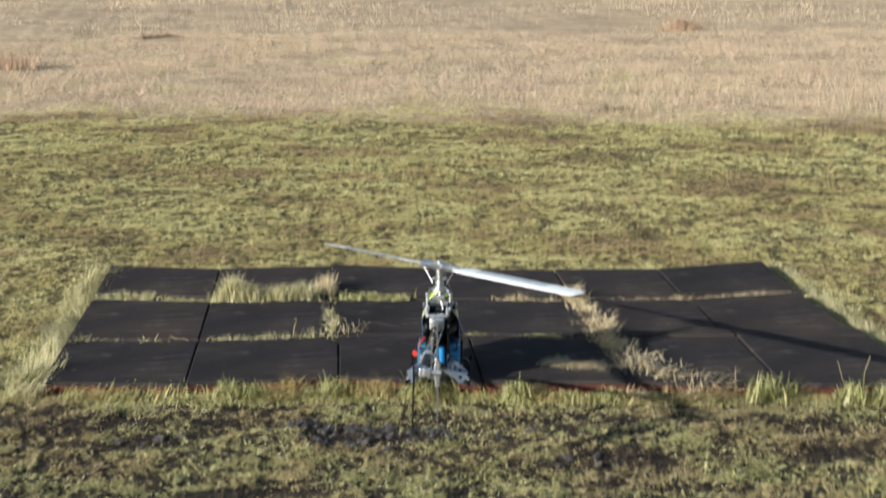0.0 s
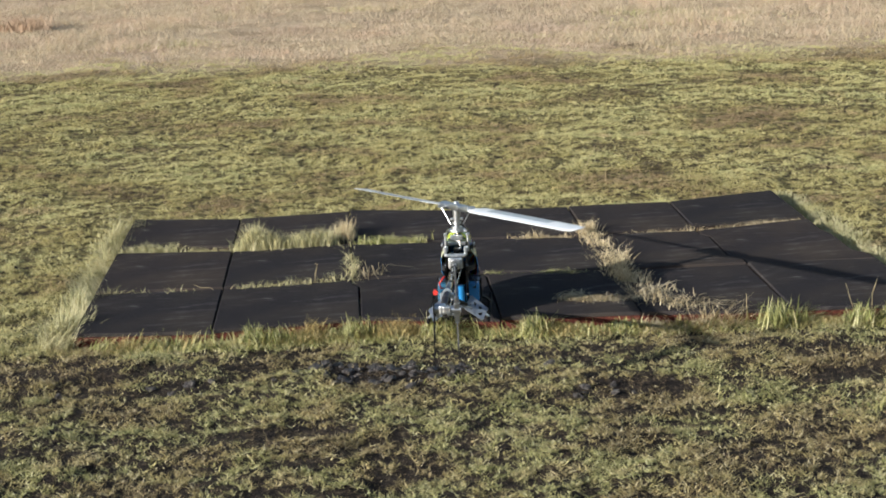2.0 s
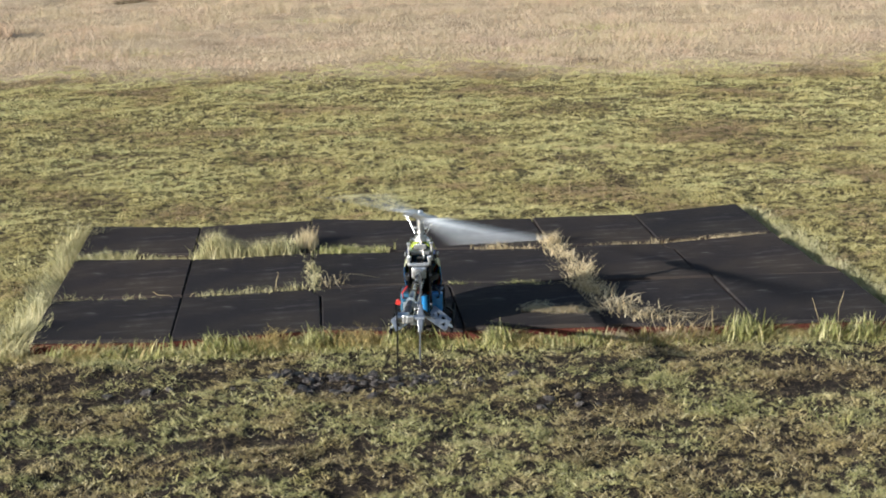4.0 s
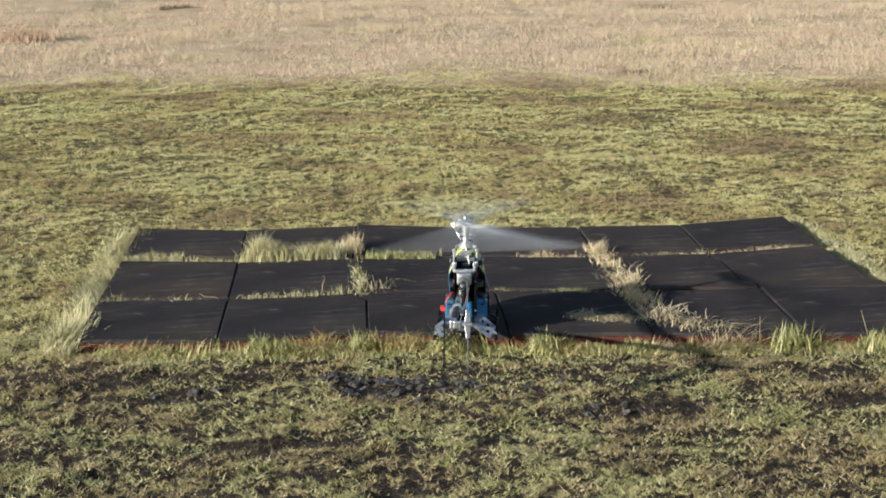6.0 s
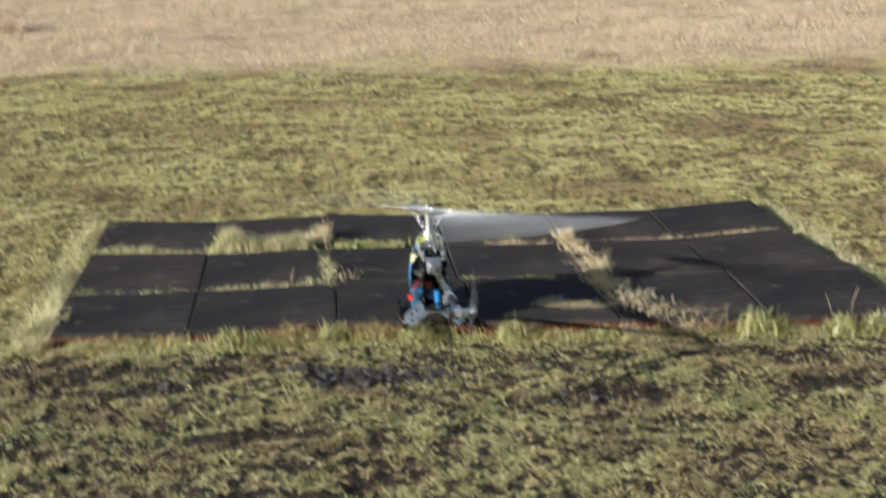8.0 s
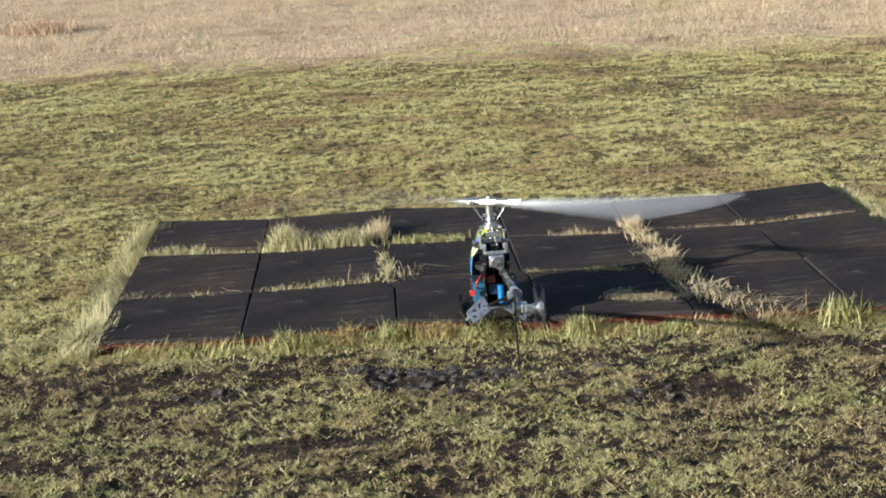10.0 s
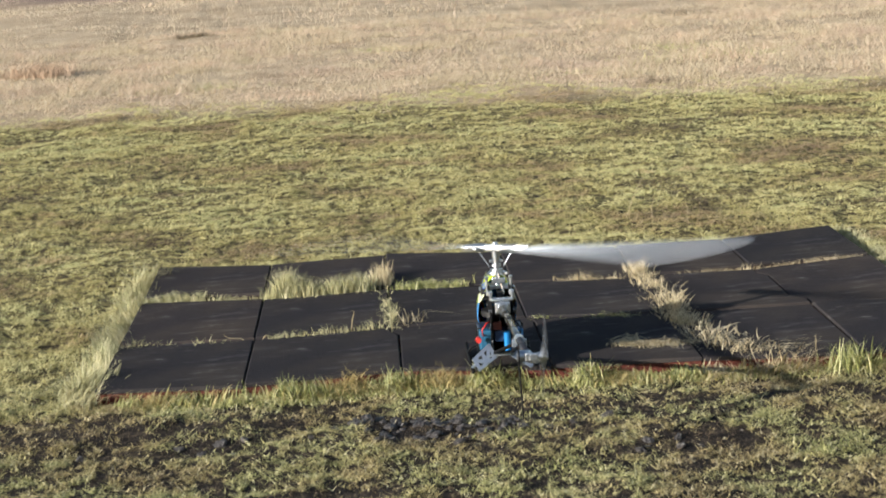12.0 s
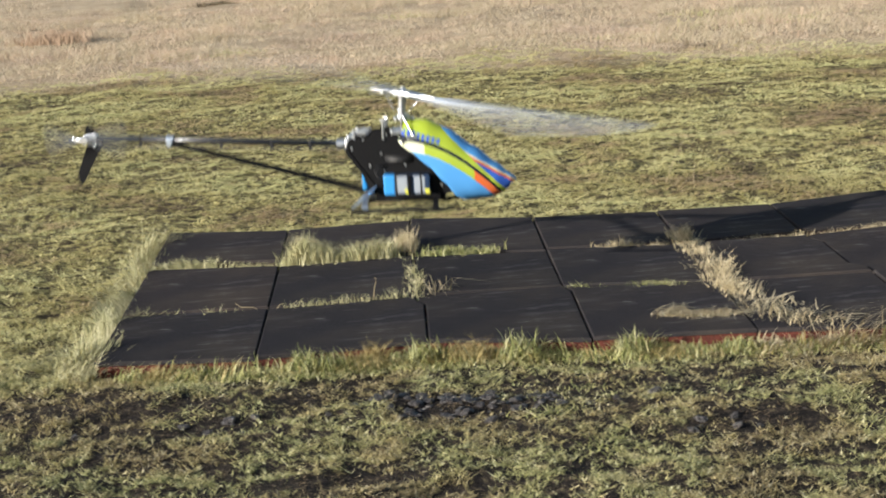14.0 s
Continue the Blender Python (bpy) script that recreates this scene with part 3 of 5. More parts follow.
# ---------------------------------------------------------------- tufts in the joints and along the edges
def tuft(pts, n, hmin, hmax, spread, lean, material, label, seed, wide=0.005, category="grass tuft", droop=0.0, name="grass_tuft", lift=0.0):
    """A tussock or a strip of grass along pts (x, y): n blades, spread sideways."""
    rng = np.random.default_rng(seed)
    p = np.array(pts, float)
    if len(p) == 1:
        p = np.vstack([p, p + 1e-4])
    t = rng.uniform(0, len(p) - 1, n)
    i = np.minimum(t.astype(int), len(p) - 2)
    f = (t - i)[:, None]
    xy = p[i] * (1 - f) + p[i + 1] * f + rng.normal(0, spread, (n, 2))
    c = p.mean(0)
    clump = 0.55 + 0.9 * wob(xy[:, 0], xy[:, 1], 14, seed % 13)
    h = rng.uniform(hmin, hmax, n) * clump
    base = np.stack([xy[:, 0] - c[0], xy[:, 1] - c[1], np.zeros(n) - 0.004 + lift], 1)
    ob = blade_mesh(name, base, h, rng.uniform(0.6, 1.3, n) * wide, rng.uniform(0.2, 1.0, n) * lean, material, droop=droop)
    ob.location = (c[0], c[1], 0.0)
    return tagged(ob, label, category, "" if "strip" in label else "grass round the mats", "stuff" if "strip" in label else "")


def tussock(pts, n, long_min, long_max, spread, material, label, seed, wide=0.004, steep=(35, 88), curl=1.0, lift=0.0, name="grass_tuft", kind=""):
    """Arching blades along pts (x, y), one plant or a strip of them."""
    rng = np.random.default_rng(seed)
    p = np.array(pts, float)
    t = rng.uniform(0, len(p) - 1, n)
    i = np.minimum(t.astype(int), len(p) - 2)
    f = (t - i)[:, None]
    xy = p[i] * (1 - f) + p[i + 1] * f + rng.normal(0, 1, (n, 2)) * spread
    c = p.mean(0)
    tall = 0.6 + 0.8 * wob(xy[:, 0], xy[:, 1], 11, seed % 13)
    base = np.stack([xy[:, 0] - c[0], xy[:, 1] - c[1], np.full(n, lift - 0.004)], 1)
    ob = arched_blades(name, base, rng.uniform(long_min, long_max, n) * tall, rng.uniform(0.6, 1.3, n) * wide, rng.uniform(*steep, n), material, seed, curl)
    ob.location = (c[0], c[1], 0.0)
    return tagged(ob, label, "grass tuft", "" if kind else "grass round the mats", kind)


def front(x, off):
    return float(mats_front(x)) - off


LUSH = "yellow-green grass tussock against the mat's front edge"
for _k, (_x, _n, _h, _s) in enumerate(((-1.44, 200, 0.08, 0.05), (-1.27, 240, 0.09, 0.055), (-1.10, 160, 0.06, 0.05), (-0.93, 300, 0.105, 0.045), (-0.85, 300, 0.11, 0.045), (-0.57, 320, 0.125, 0.045), (-0.64, 160, 0.08, 0.04),
                                           (-0.27, 340, 0.11, 0.055), (0.06, 320, 0.11, 0.055), (0.24, 160, 0.06, 0.05), (0.39, 220, 0.08, 0.05), (0.92, 460, 0.135, 0.06), (1.33, 300, 0.11, 0.05), (1.20, 320, 0.125, 0.05))):
    tussock([(_x - _s * 0.9, front(_x, 0.07)), (_x + _s * 0.9, front(_x, 0.06))], int(_n * 1.2), _h * 0.30, _h * 0.78, _s * 0.45, M_TUFT, LUSH, 100 + _k, 0.0046, (25, 88), 0.8)
for _k, (_x, _h) in enumerate(((-0.73, 0.075), (-0.43, 0.08), (-1.36, 0.05), (0.15, 0.05), (1.08, 0.05))):
    tuft([(_x - 0.03, front(_x, 0.055)), (_x + 0.03, front(_x, 0.05))], 420, _h * 0.25, _h * 0.75, 0.03, 1.3, M_OCHRE, "dry ochre grass tuft against the mat's front edge", 120 + _k, 0.0036)
tuft([(-1.55, front(-1.5, 0.05)), (-0.5, front(-0.5, 0.05)), (1.6, front(1.6, 0.05))], 2600, 0.006, 0.022, 0.022, 1.6, M_TUFT, "strip of short grass under the mats' front edge", 130, 0.0035)
tussock([(-1.50, front(-1.5, 0.09)), (-0.5, front(-0.5, 0.085)), (1.55, front(1.55, 0.09))], 1500, 0.025, 0.065, 0.028, M_OCHRE, "strip of dry ochre grass before the mats", 136, 0.0044, (10, 80), 0.8, kind="stuff")
tussock([(-1.50, front(-1.5, 0.07)), (-0.5, front(-0.5, 0.07)), (1.55, front(1.55, 0.07))], 1100, 0.03, 0.075, 0.028, M_TUFT, "strip of spiky green grass before the mats", 137, 0.0044, (15, 85), 0.8, kind="stuff")
tuft([(-1.62, front(-1.5, 0.12)), (-0.5, front(-0.5, 0.11)), (1.65, front(1.6, 0.12))], 5600, 0.006, 0.024, 0.035, 1.7, M_TUFT, "strip of short grass before the mats", 135, 0.0032)
tuft([(-1.66, -1.30), (-1.60, -0.8), (-1.56, -0.2), (-1.53, 0.30), (-1.50, 0.85)], 4800, 0.012, 0.040, 0.035, 1.1, M_PALE, "strip of pale grey-green grass along the mats' side edge", 131, 0.0035)
tussock([(-1.63, -1.30), (-1.575, -0.8), (-1.535, -0.2), (-1.51, 0.30), (-1.47, 0.85)], 1500, 0.05, 0.115, 0.03, M_PALE, "strip of long pale grass leaning over the mats' side edge", 181, 0.0042, (40, 88), kind="stuff")
for _k, (_x, _y, _n) in enumerate(((-1.66, -1.12, 220), (-1.60, -1.0, 160), (-1.58, -0.66, 260), (-1.52, 0.12, 160), (-1.50, 0.80, 120))):
    tussock([(_x - 0.03, _y - 0.03), (_x + 0.03, _y + 0.05)], _n, 0.05, 0.13, 0.022, M_PALE, "tall pale grey-green tuft beside a mat's edge", 182 + _k, 0.0042)
tuft([(-1.50, -0.60), (-1.45, -0.62)], 168, 0.024, 0.056, 0.02, 1.2, M_PALE, "small pale tuft at a mat's corner", 132, 0.0035)
tuft([(-1.44, 0.88), (-0.45, 0.83), (0.06, 0.70), (0.55, 0.60), (1.05, 0.60), (1.55, 0.70)], 5040, 0.010, 0.040, 0.025, 0.9, M_TURF, "strip of short grass behind the mats", 133, 0.0035)
tuft([(1.62, 0.72), (1.60, 0.1), (1.58, -0.3), (1.57, -1.0), (1.52, -1.7)], 5880, 0.012, 0.037, 0.04, 1.1, M_PALE, "strip of pale grey-green grass along the mats' far side", 134, 0.0035)
# joint between the back and the middle row
tuft([(-1.45, 0.20), (-1.25, 0.15)], 588, 0.024, 0.056, 0.022, 0.8, M_PALE, "pale grass growing in the joint between mats", 140, 0.0035, lift=0.025)
tuft([(-1.20, 0.12), (-0.98, 0.07)], 308, 0.016, 0.048, 0.02, 0.8, M_PALE, "thin pale grass growing in the joint between mats", 141, 0.0035, lift=0.025)
tuft([(-0.95, 0.08), (-0.78, 0.07)], 1300, 0.05, 0.12, 0.028, 0.55, M_PALE, "tall pale green tussock growing in the joint between mats", 142, 0.0035, lift=0.025)
tuft([(-0.80, 0.07), (-0.56, 0.06)], 784, 0.040, 0.088, 0.028, 0.7, M_PALE, "tall pale green tussock growing in the joint between mats", 143, 0.0035, lift=0.025)
tuft([(-0.50, 0.12), (-0.49, 0.30)], 620, 0.04, 0.11, 0.02, 0.5, M_DEAD, "upright straw-coloured tussock in the joint between mats", 144, 0.0035, lift=0.025)
tuft([(-0.44, 0.05), (-0.18, 0.02)], 868, 0.024, 0.064, 0.022, 0.8, M_TUFT, "green grass growing in the joint between mats", 145, 0.0035, lift=0.025)
tuft([(0.20, -0.06), (0.44, -0.11)], 364, 0.024, 0.056, 0.015, 1.0, M_DEAD, "dry grass growing in the joint between mats", 146, 0.0035, lift=0.025)
tuft([(0.62, -0.11), (1.0, -0.12), (1.5, -0.05)], 868, 0.010, 0.036, 0.015, 1.3, M_DEAD, "dry grass growing in the joint between mats", 147, 0.0035, lift=0.025)
# joint between the middle and the front row
tuft([(-1.40, -0.63), (-1.08, -0.68)], 125, 0.016, 0.040, 0.012, 1.0, M_PALE, "sparse pale grass in the joint between mats", 150, 0.0035, lift=0.025)
tuft([(-0.98, -0.67), (-0.56, -0.66)], 322, 0.020, 0.056, 0.010, 0.8, M_PALE, "sparse pale grass in the joint between mats", 151, 0.0035, lift=0.025)
tuft([(-0.02, -0.70), (0.24, -0.76), (0.46, -0.81)], 784, 0.016, 0.036, 0.010, 1.0, M_TUFT, "short yellow grass in the joint between mats", 152, 0.0035, lift=0.025)
tuft([(-0.535, -0.70), (-0.52, -0.40), (-0.51, -0.02)], 560, 0.02, 0.05, 0.013, 0.9, M_PALE, "straw-coloured grass growing in the joint between mats", 153, 0.0035, lift=0.025)
tuft([(-0.50, -0.62), (-0.42, -0.60)], 26, 0.05, 0.1, 0.012, 2.2, M_DEAD, "bent dry stalks lying over a mat", 154, 0.0035, droop=0.6, lift=0.03)
# the wide joint on the right, filled with dead grass
tuft([(0.53, 0.02), (0.535, -0.15), (0.53, -0.35)], 979, 0.031, 0.068, 0.024, 0.7, M_DEAD, "upright straw-coloured tussock in the wide joint", 160, 0.0035, lift=0.025)
tuft([(0.53, -0.35), (0.52, -0.70), (0.50, -1.0)], 1819, 0.019, 0.056, 0.032, 1.0, M_DEAD, "dead grass filling the wide joint", 161, 0.0035, lift=0.025)
tussock([(0.50, -0.95), (0.52, -1.2), (0.57, -1.40)], 560, 0.03, 0.09, 0.032, M_DEAD, "tangle of dead grass spilling from the joint", 162, 0.0042, (0, 75), 0.8, 0.025)
tussock([(0.54, -1.12), (0.62, -1.28), (0.70, -1.44)], 190, 0.04, 0.10, 0.045, M_DEAD, "long bleached stalks sprawling over the mat", 163, 0.0046, (0, 45), 0.5, 0.045)
tuft([(0.22, -1.20), (0.42, -1.26)], 620, 0.012, 0.032, 0.020, 2.0, M_DEAD, "patch of dead grass lying on a mat", 164, 0.0030, droop=0.6, lift=0.044)
tussock([(0.60, -1.42), (0.74, -1.55)], 520, 0.03, 0.10, 0.04, M_DEAD, "thick bleached tussock hanging over the mat's front edge", 166, 0.0044, (0, 80), 0.8, 0.01)
tussock([(0.42, -1.52), (0.62, -1.56)], 300, 0.04, 0.09, 0.03, M_DEAD, "dead grass against the mat's front edge", 165, 0.0040, (15, 75), 1.2)
tussock([(0.20, -1.15), (0.44, -1.24)], 130, 0.05, 0.13, 0.016, M_DEAD, "loose bleached stalks lying on a mat", 167, 0.0036, (2, 30), 1.0, 0.046)
for _k, (_x, _y, _n, _l) in enumerate(((0.53, -2.0, 150, 0.07), (0.58, -2.42, 200, 0.07), (-0.20, -2.36, 150, 0.06), (-0.24, -2.02, 120, 0.05), (0.86, -2.62, 140, 0.06), (-0.12, -1.80, 110, 0.05), (1.12, -1.92, 130, 0.06), (-1.0, -2.75, 120, 0.05))):
    tussock([(_x - 0.05, _y), (_x + 0.05, _y + 0.02)], _n, _l * 0.25, _l * 0.62, 0.045, M_TUFT, "small fresh green tuft in the trodden grass", 190 + _k, 0.0036, (5, 70), 0.8)


def mud_clods():
    """Kicked-up lumps of wet earth about the worn spots before the mats."""
    rng = np.random.default_rng(44)
    bm = bmesh.new()
    for cx, cy, rx, ry, count in ((-0.52, -1.86, 0.26, 0.12, 75), (-0.72, -1.74, 0.12, 0.05, 12), (-0.30, -1.90, 0.14, 0.07, 16), (0.18, -2.24, 0.2, 0.06, 7), (-1.26, -1.87, 0.35, 0.06, 8)):
        for _ in range(count):
            x, y = cx + rng.normal(0, rx * 0.6), cy + rng.normal(0, ry * 0.6)
            r = rng.uniform(0.005, 0.024)
            m = Matrix.Translation((x, y, float(height(x, y)) + 0.1 * r)) @ pose(0, 0, 0, rng.uniform(-25, 25), rng.uniform(-25, 25), rng.uniform(0, 360)) @ Matrix.Diagonal((r, r * rng.uniform(0.6, 1.0), r * rng.uniform(0.25, 0.55), 1))
            made = bmesh.ops.create_icosphere(bm, subdivisions=2, radius=1.0, matrix=m)["verts"]
            for v in made:
                v.co += Vector(rng.normal(0, 0.10 * r, 3))
    ob = link("mud_clods", bm, M_MUD)
    return tagged(ob, "lumps of wet black mud kicked up before the mats", "mud", kind="stuff")


mud_clods()


# tussocks out in the dry grass
for _k, (_x, _y, _r, _h, _n, _m, _l) in enumerate(((-3.05, 12.3, 0.20, 0.22, 1500, M_RUSSET, "russet dry tussock standing out of the straw"), (-1.5, 16.4, 0.15, 0.14, 700, M_LITTER, "dark tussock in the straw"), (5.5, 17.4, 0.16, 0.30, 900, M_RUSSET, "russet dry tussock standing out of the straw"),
                                                   (-3.7, 10.8, 0.40, 0.10, 600, M_RUSSET, "low russet tussock in the straw"), (2.4, 7.6, 0.14, 0.05, 500, M_LITTER, "low dark tussock at the mown edge"), (0.6, 12.6, 0.25, 0.06, 500, M_TUFT, "low olive tussock in the straw"),
                                                   (-1.4, 9.6, 0.3, 0.05, 700, M_TUFT, "low olive tussock in the straw"), (3.4, 10.6, 0.3, 0.06, 700, M_TUFT, "low olive tussock in the straw"), (4.4, 14.8, 0.3, 0.10, 600, M_LITTER, "dark tussock in the straw"),
                                                   (3.2, 9.4, 0.45, 0.06, 800, M_TUFT, "low olive tussock in the straw"), (4.0, 9.7, 0.4, 0.06, 700, M_TUFT, "low olive tussock in the straw"), (4.35, 12.7, 0.5, 0.05, 500, M_LITTER, "low dark tussock in the straw"), (2.0, 8.6, 0.3, 0.04, 500, M_TUFT, "low olive tussock in the straw"))):
    tuft([(_x - _r * 0.6, _y), (_x + _r * 0.6, _y)], _n, _h * 0.15, _h * 0.62, _r * 0.75, 1.0, _m, _l, 170 + _k, 0.006)


def stalk(pts, r, label, material):
    bm = bmesh.new()
    c = Vector(pts[0])
    add_tube(bm, [Vector(p) - c for p in pts], [r] * (len(pts) - 1) + [r * 0.4], 6)
    ob = link("grass_stalk", bm, material, smooth=True)
    ob.location = c
    return tagged(ob, label, "grass stalk", "grass round the mats")


stalk([(-0.68, -0.665, 0.02), (-0.68, -0.665, 0.06), (-0.677, -0.66, 0.085), (-0.67, -0.66, 0.105), (-0.668, -0.66, 0.118), (-0.676, -0.66, 0.122)], 0.0015, "single bent dry stalk standing in a joint", M_DEAD)
stalk([(-1.06, -0.66, 0.03), (-1.09, -0.67, 0.055), (-1.13, -0.68, 0.06), (-1.15, -0.68, 0.075)], 0.0015, "curled dry stalk at a mat's corner", M_DEAD)
stalk([(-1.02, -0.66, 0.03), (-1.00, -0.66, 0.055), (-0.985, -0.65, 0.055)], 0.0014, "curled dry stalk at a mat's corner", M_DEAD)
stalk([(1.18, -1.60, 0.03), (1.165, -1.60, 0.08), (1.15, -1.60, 0.13)], 0.0011, "thin dry stalk at the mats' front edge", M_DEAD)
stalk([(1.24, -1.62, 0.03), (1.24, -1.62, 0.09), (1.255, -1.62, 0.135), (1.26, -1.62, 0.15)], 0.0011, "thin dry stalk at the mats' front edge", M_DEAD)
stalk([(0.80, -1.56, 0.02), (0.80, -1.56, 0.08), (0.80, -1.56, 0.11)], 0.0011, "thin dry stalk at the mats' front edge", M_DEAD)
stalk([(0.80, 1.45, 0.0), (0.84, 1.45, 0.10), (0.89, 1.45, 0.20)], 0.0015, "thin leaning dry stalk in the turf", M_DEAD)
stalk([(0.92, 1.40, 0.0), (0.92, 1.40, 0.05), (0.93, 1.40, 0.10)], 0.0015, "thin dry stalk in the turf", M_DEAD)


# ---------------------------------------------------------------- helicopter
M_CARBON = mat("black_carbon_plate", (0.018, 0.018, 0.02), 0.6, 0, 0.10)
color_in(M_CARBON, ramp(M_CARBON, noise_tex(M_CARBON, 300, 2), [(0.35, (0.003, 0.003, 0.0035)), (0.7, (0.008, 0.008, 0.009))]))
M_BOOM = mat("lacquered_carbon_tube", (0.016, 0.016, 0.018), 0.35, 0.0, 0.5)
nodes_of(M_BOOM)[2].inputs["Coat Weight"].default_value = 1.0
nodes_of(M_BOOM)[2].inputs["Coat Roughness"].default_value = 0.12
M_SILVER = mat("machined_aluminium", (0.6, 0.6, 0.6), 0.36, 1.0)
_v = noise_tex(M_SILVER, 90, 3)
color_in(M_SILVER, ramp(M_SILVER, _v, [(0.3, (0.42, 0.44, 0.47)), (0.7, (0.62, 0.64, 0.67))]))
M_STEEL = mat("steel_shaft", (0.55, 0.55, 0.57), 0.25, 1.0)
M_BLACK = mat("black_plastic", (0.012, 0.012, 0.013), 0.5)
M_BLADE = mat("white_blade_lacquer", (0.72, 0.76, 0.82), 0.25, 0, 0.6)
_paint = ramp(M_BLADE, noise_tex(M_BLADE, 25, 4), [(0.3, (0.70, 0.73, 0.78)), (0.7, (0.80, 0.82, 0.86))])
_bx = world_axis(M_BLADE, 0)
_span = math_node(M_BLADE, "ABSOLUTE", _bx)
_chord = math_node(M_BLADE, "MULTIPLY", math_node(M_BLADE, "SIGN", _bx), world_axis(M_BLADE, 1))
_print = math_node(M_BLADE, "MULTIPLY", math_node(M_BLADE, "GREATER_THAN", _chord, 0.004), math_node(M_BLADE, "COMPARE", _span, 0.45, 0.22))
color_in(M_BLADE, mix(M_BLADE, _print, _paint, (0.34, 0.38, 0.44)))
M_TBLADE = mat("dark_tail_blade", (0.085, 0.09, 0.10), 0.2, 0, 0.7)
M_PLATE = mat("bright_skid_metal", (0.46, 0.52, 0.60), 0.34, 0.85)
M_TEAL = mat("dull_teal_wrap", (0.015, 0.085, 0.16), 0.4)
M_BLUE = mat("blue_shrink_wrap", (0.03, 0.24, 0.58), 0.3, 0, 0.6)
M_NAVY = mat("dark_shrink_wrap", (0.012, 0.03, 0.07), 0.35)
M_FOIL = mat("silver_label", (0.27, 0.30, 0.34), 0.4, 0.1)
M_RED = mat("red_plastic", (0.42, 0.025, 0.02), 0.45)
M_RUST = mat("dull_red_plastic", (0.13, 0.022, 0.015), 0.55)
M_YEL = mat("yellow_label", (0.55, 0.52, 0.05), 0.5)
M_LBLUE = mat("blue_anodised", (0.03, 0.28, 0.70), 0.3, 0.6)

# painted canopy: curved bands low down, a lime flank and blue upper bands that run out from the top
M_CANOPY = mat("painted_canopy", (0.05, 0.3, 0.8), 0.18, 0, 0.6)
SKY_BLUE, DEEP_BLUE, LIME, CREAM, INK, FLAME = (0.075, 0.27, 0.58), (0.03, 0.10, 0.44), (0.30, 0.38, 0.035), (0.60, 0.62, 0.44), (0.012, 0.014, 0.02), (0.60, 0.13, 0.04)
_cy, _cz = world_axis(M_CANOPY, 1), world_axis(M_CANOPY, 2)


def above(v, edge):
    return math_node(M_CANOPY, "GREATER_THAN", v, edge)


_q = math_node(M_CANOPY, "MULTIPLY_ADD", math_node(M_CANOPY, "MULTIPLY", _cy, _cy), 1.62, _cz)
_r = math_node(M_CANOPY, "ADD", _cz, _cy)
_r2 = math_node(M_CANOPY, "MULTIPLY_ADD", _cy, 0.62, _cz)
_low = mix(M_CANOPY, above(_cy, 0.09), CREAM, mix(M_CANOPY, above(_cy, 0.255), LIME, FLAME))
_side = mix(M_CANOPY, above(_q, 0.202), SKY_BLUE, mix(M_CANOPY, above(_q, 0.234), _low, mix(M_CANOPY, above(_q, 0.246), INK, LIME)))
_upper = mix(M_CANOPY, above(_r2, 0.318), DEEP_BLUE, mix(M_CANOPY, above(_r2, 0.326), FLAME, mix(M_CANOPY, above(_r2, 0.331), CREAM, SKY_BLUE)))
_front = math_node(M_CANOPY, "MULTIPLY", above(_r, 0.415), above(_q, 0.236))
color_in(M_CANOPY, mix(M_CANOPY, _front, _side, _upper))
M_DEEP = mat("deep_blue_lettering", (0.03, 0.08, 0.45), 0.25)


def lerp_table(t, table):
    for (a, va), (b, vb) in zip(table, table[1:]):
        if a <= t <= b:
            u = (t - a) / (b - a)
            u = u * u * (3 - 2 * u) * 0.5 + u * 0.5
            return va + (vb - va) * u
    return table[0][1] if t < table[0][0] else table[-1][1]


CAN_TOP = [(-0.03, 0.275), (0.03, 0.298), (0.09, 0.300), (0.16, 0.268), (0.25, 0.205), (0.32, 0.150), (0.37, 0.110), (0.390, 0.092)]
CAN_LOW = [(-0.03, 0.252), (0.04, 0.200), (0.10, 0.150), (0.155, 0.090), (0.19, 0.040), (0.22, 0.020), (0.30, 0.026), (0.35, 0.048), (0.38, 0.078), (0.390, 0.090)]
CAN_WIDE = [(-0.03, 0.056), (0.05, 0.066), (0.15, 0.067), (0.25, 0.060), (0.32, 0.044), (0.37, 0.021), (0.390, 0.003)]


def canopy_half(y, z):
    zt, zl = lerp_table(y, CAN_TOP), min(lerp_table(y, CAN_LOW), lerp_table(max(y, 0.22), CAN_LOW))
    zc, hz = (zt + zl) / 2, max((zt - zl) / 2, 1e-4)
    k = max(0.0, 1 - abs((z - zc) / hz) ** 2.2)
    return lerp_table(y, CAN_WIDE) * k ** 0.55


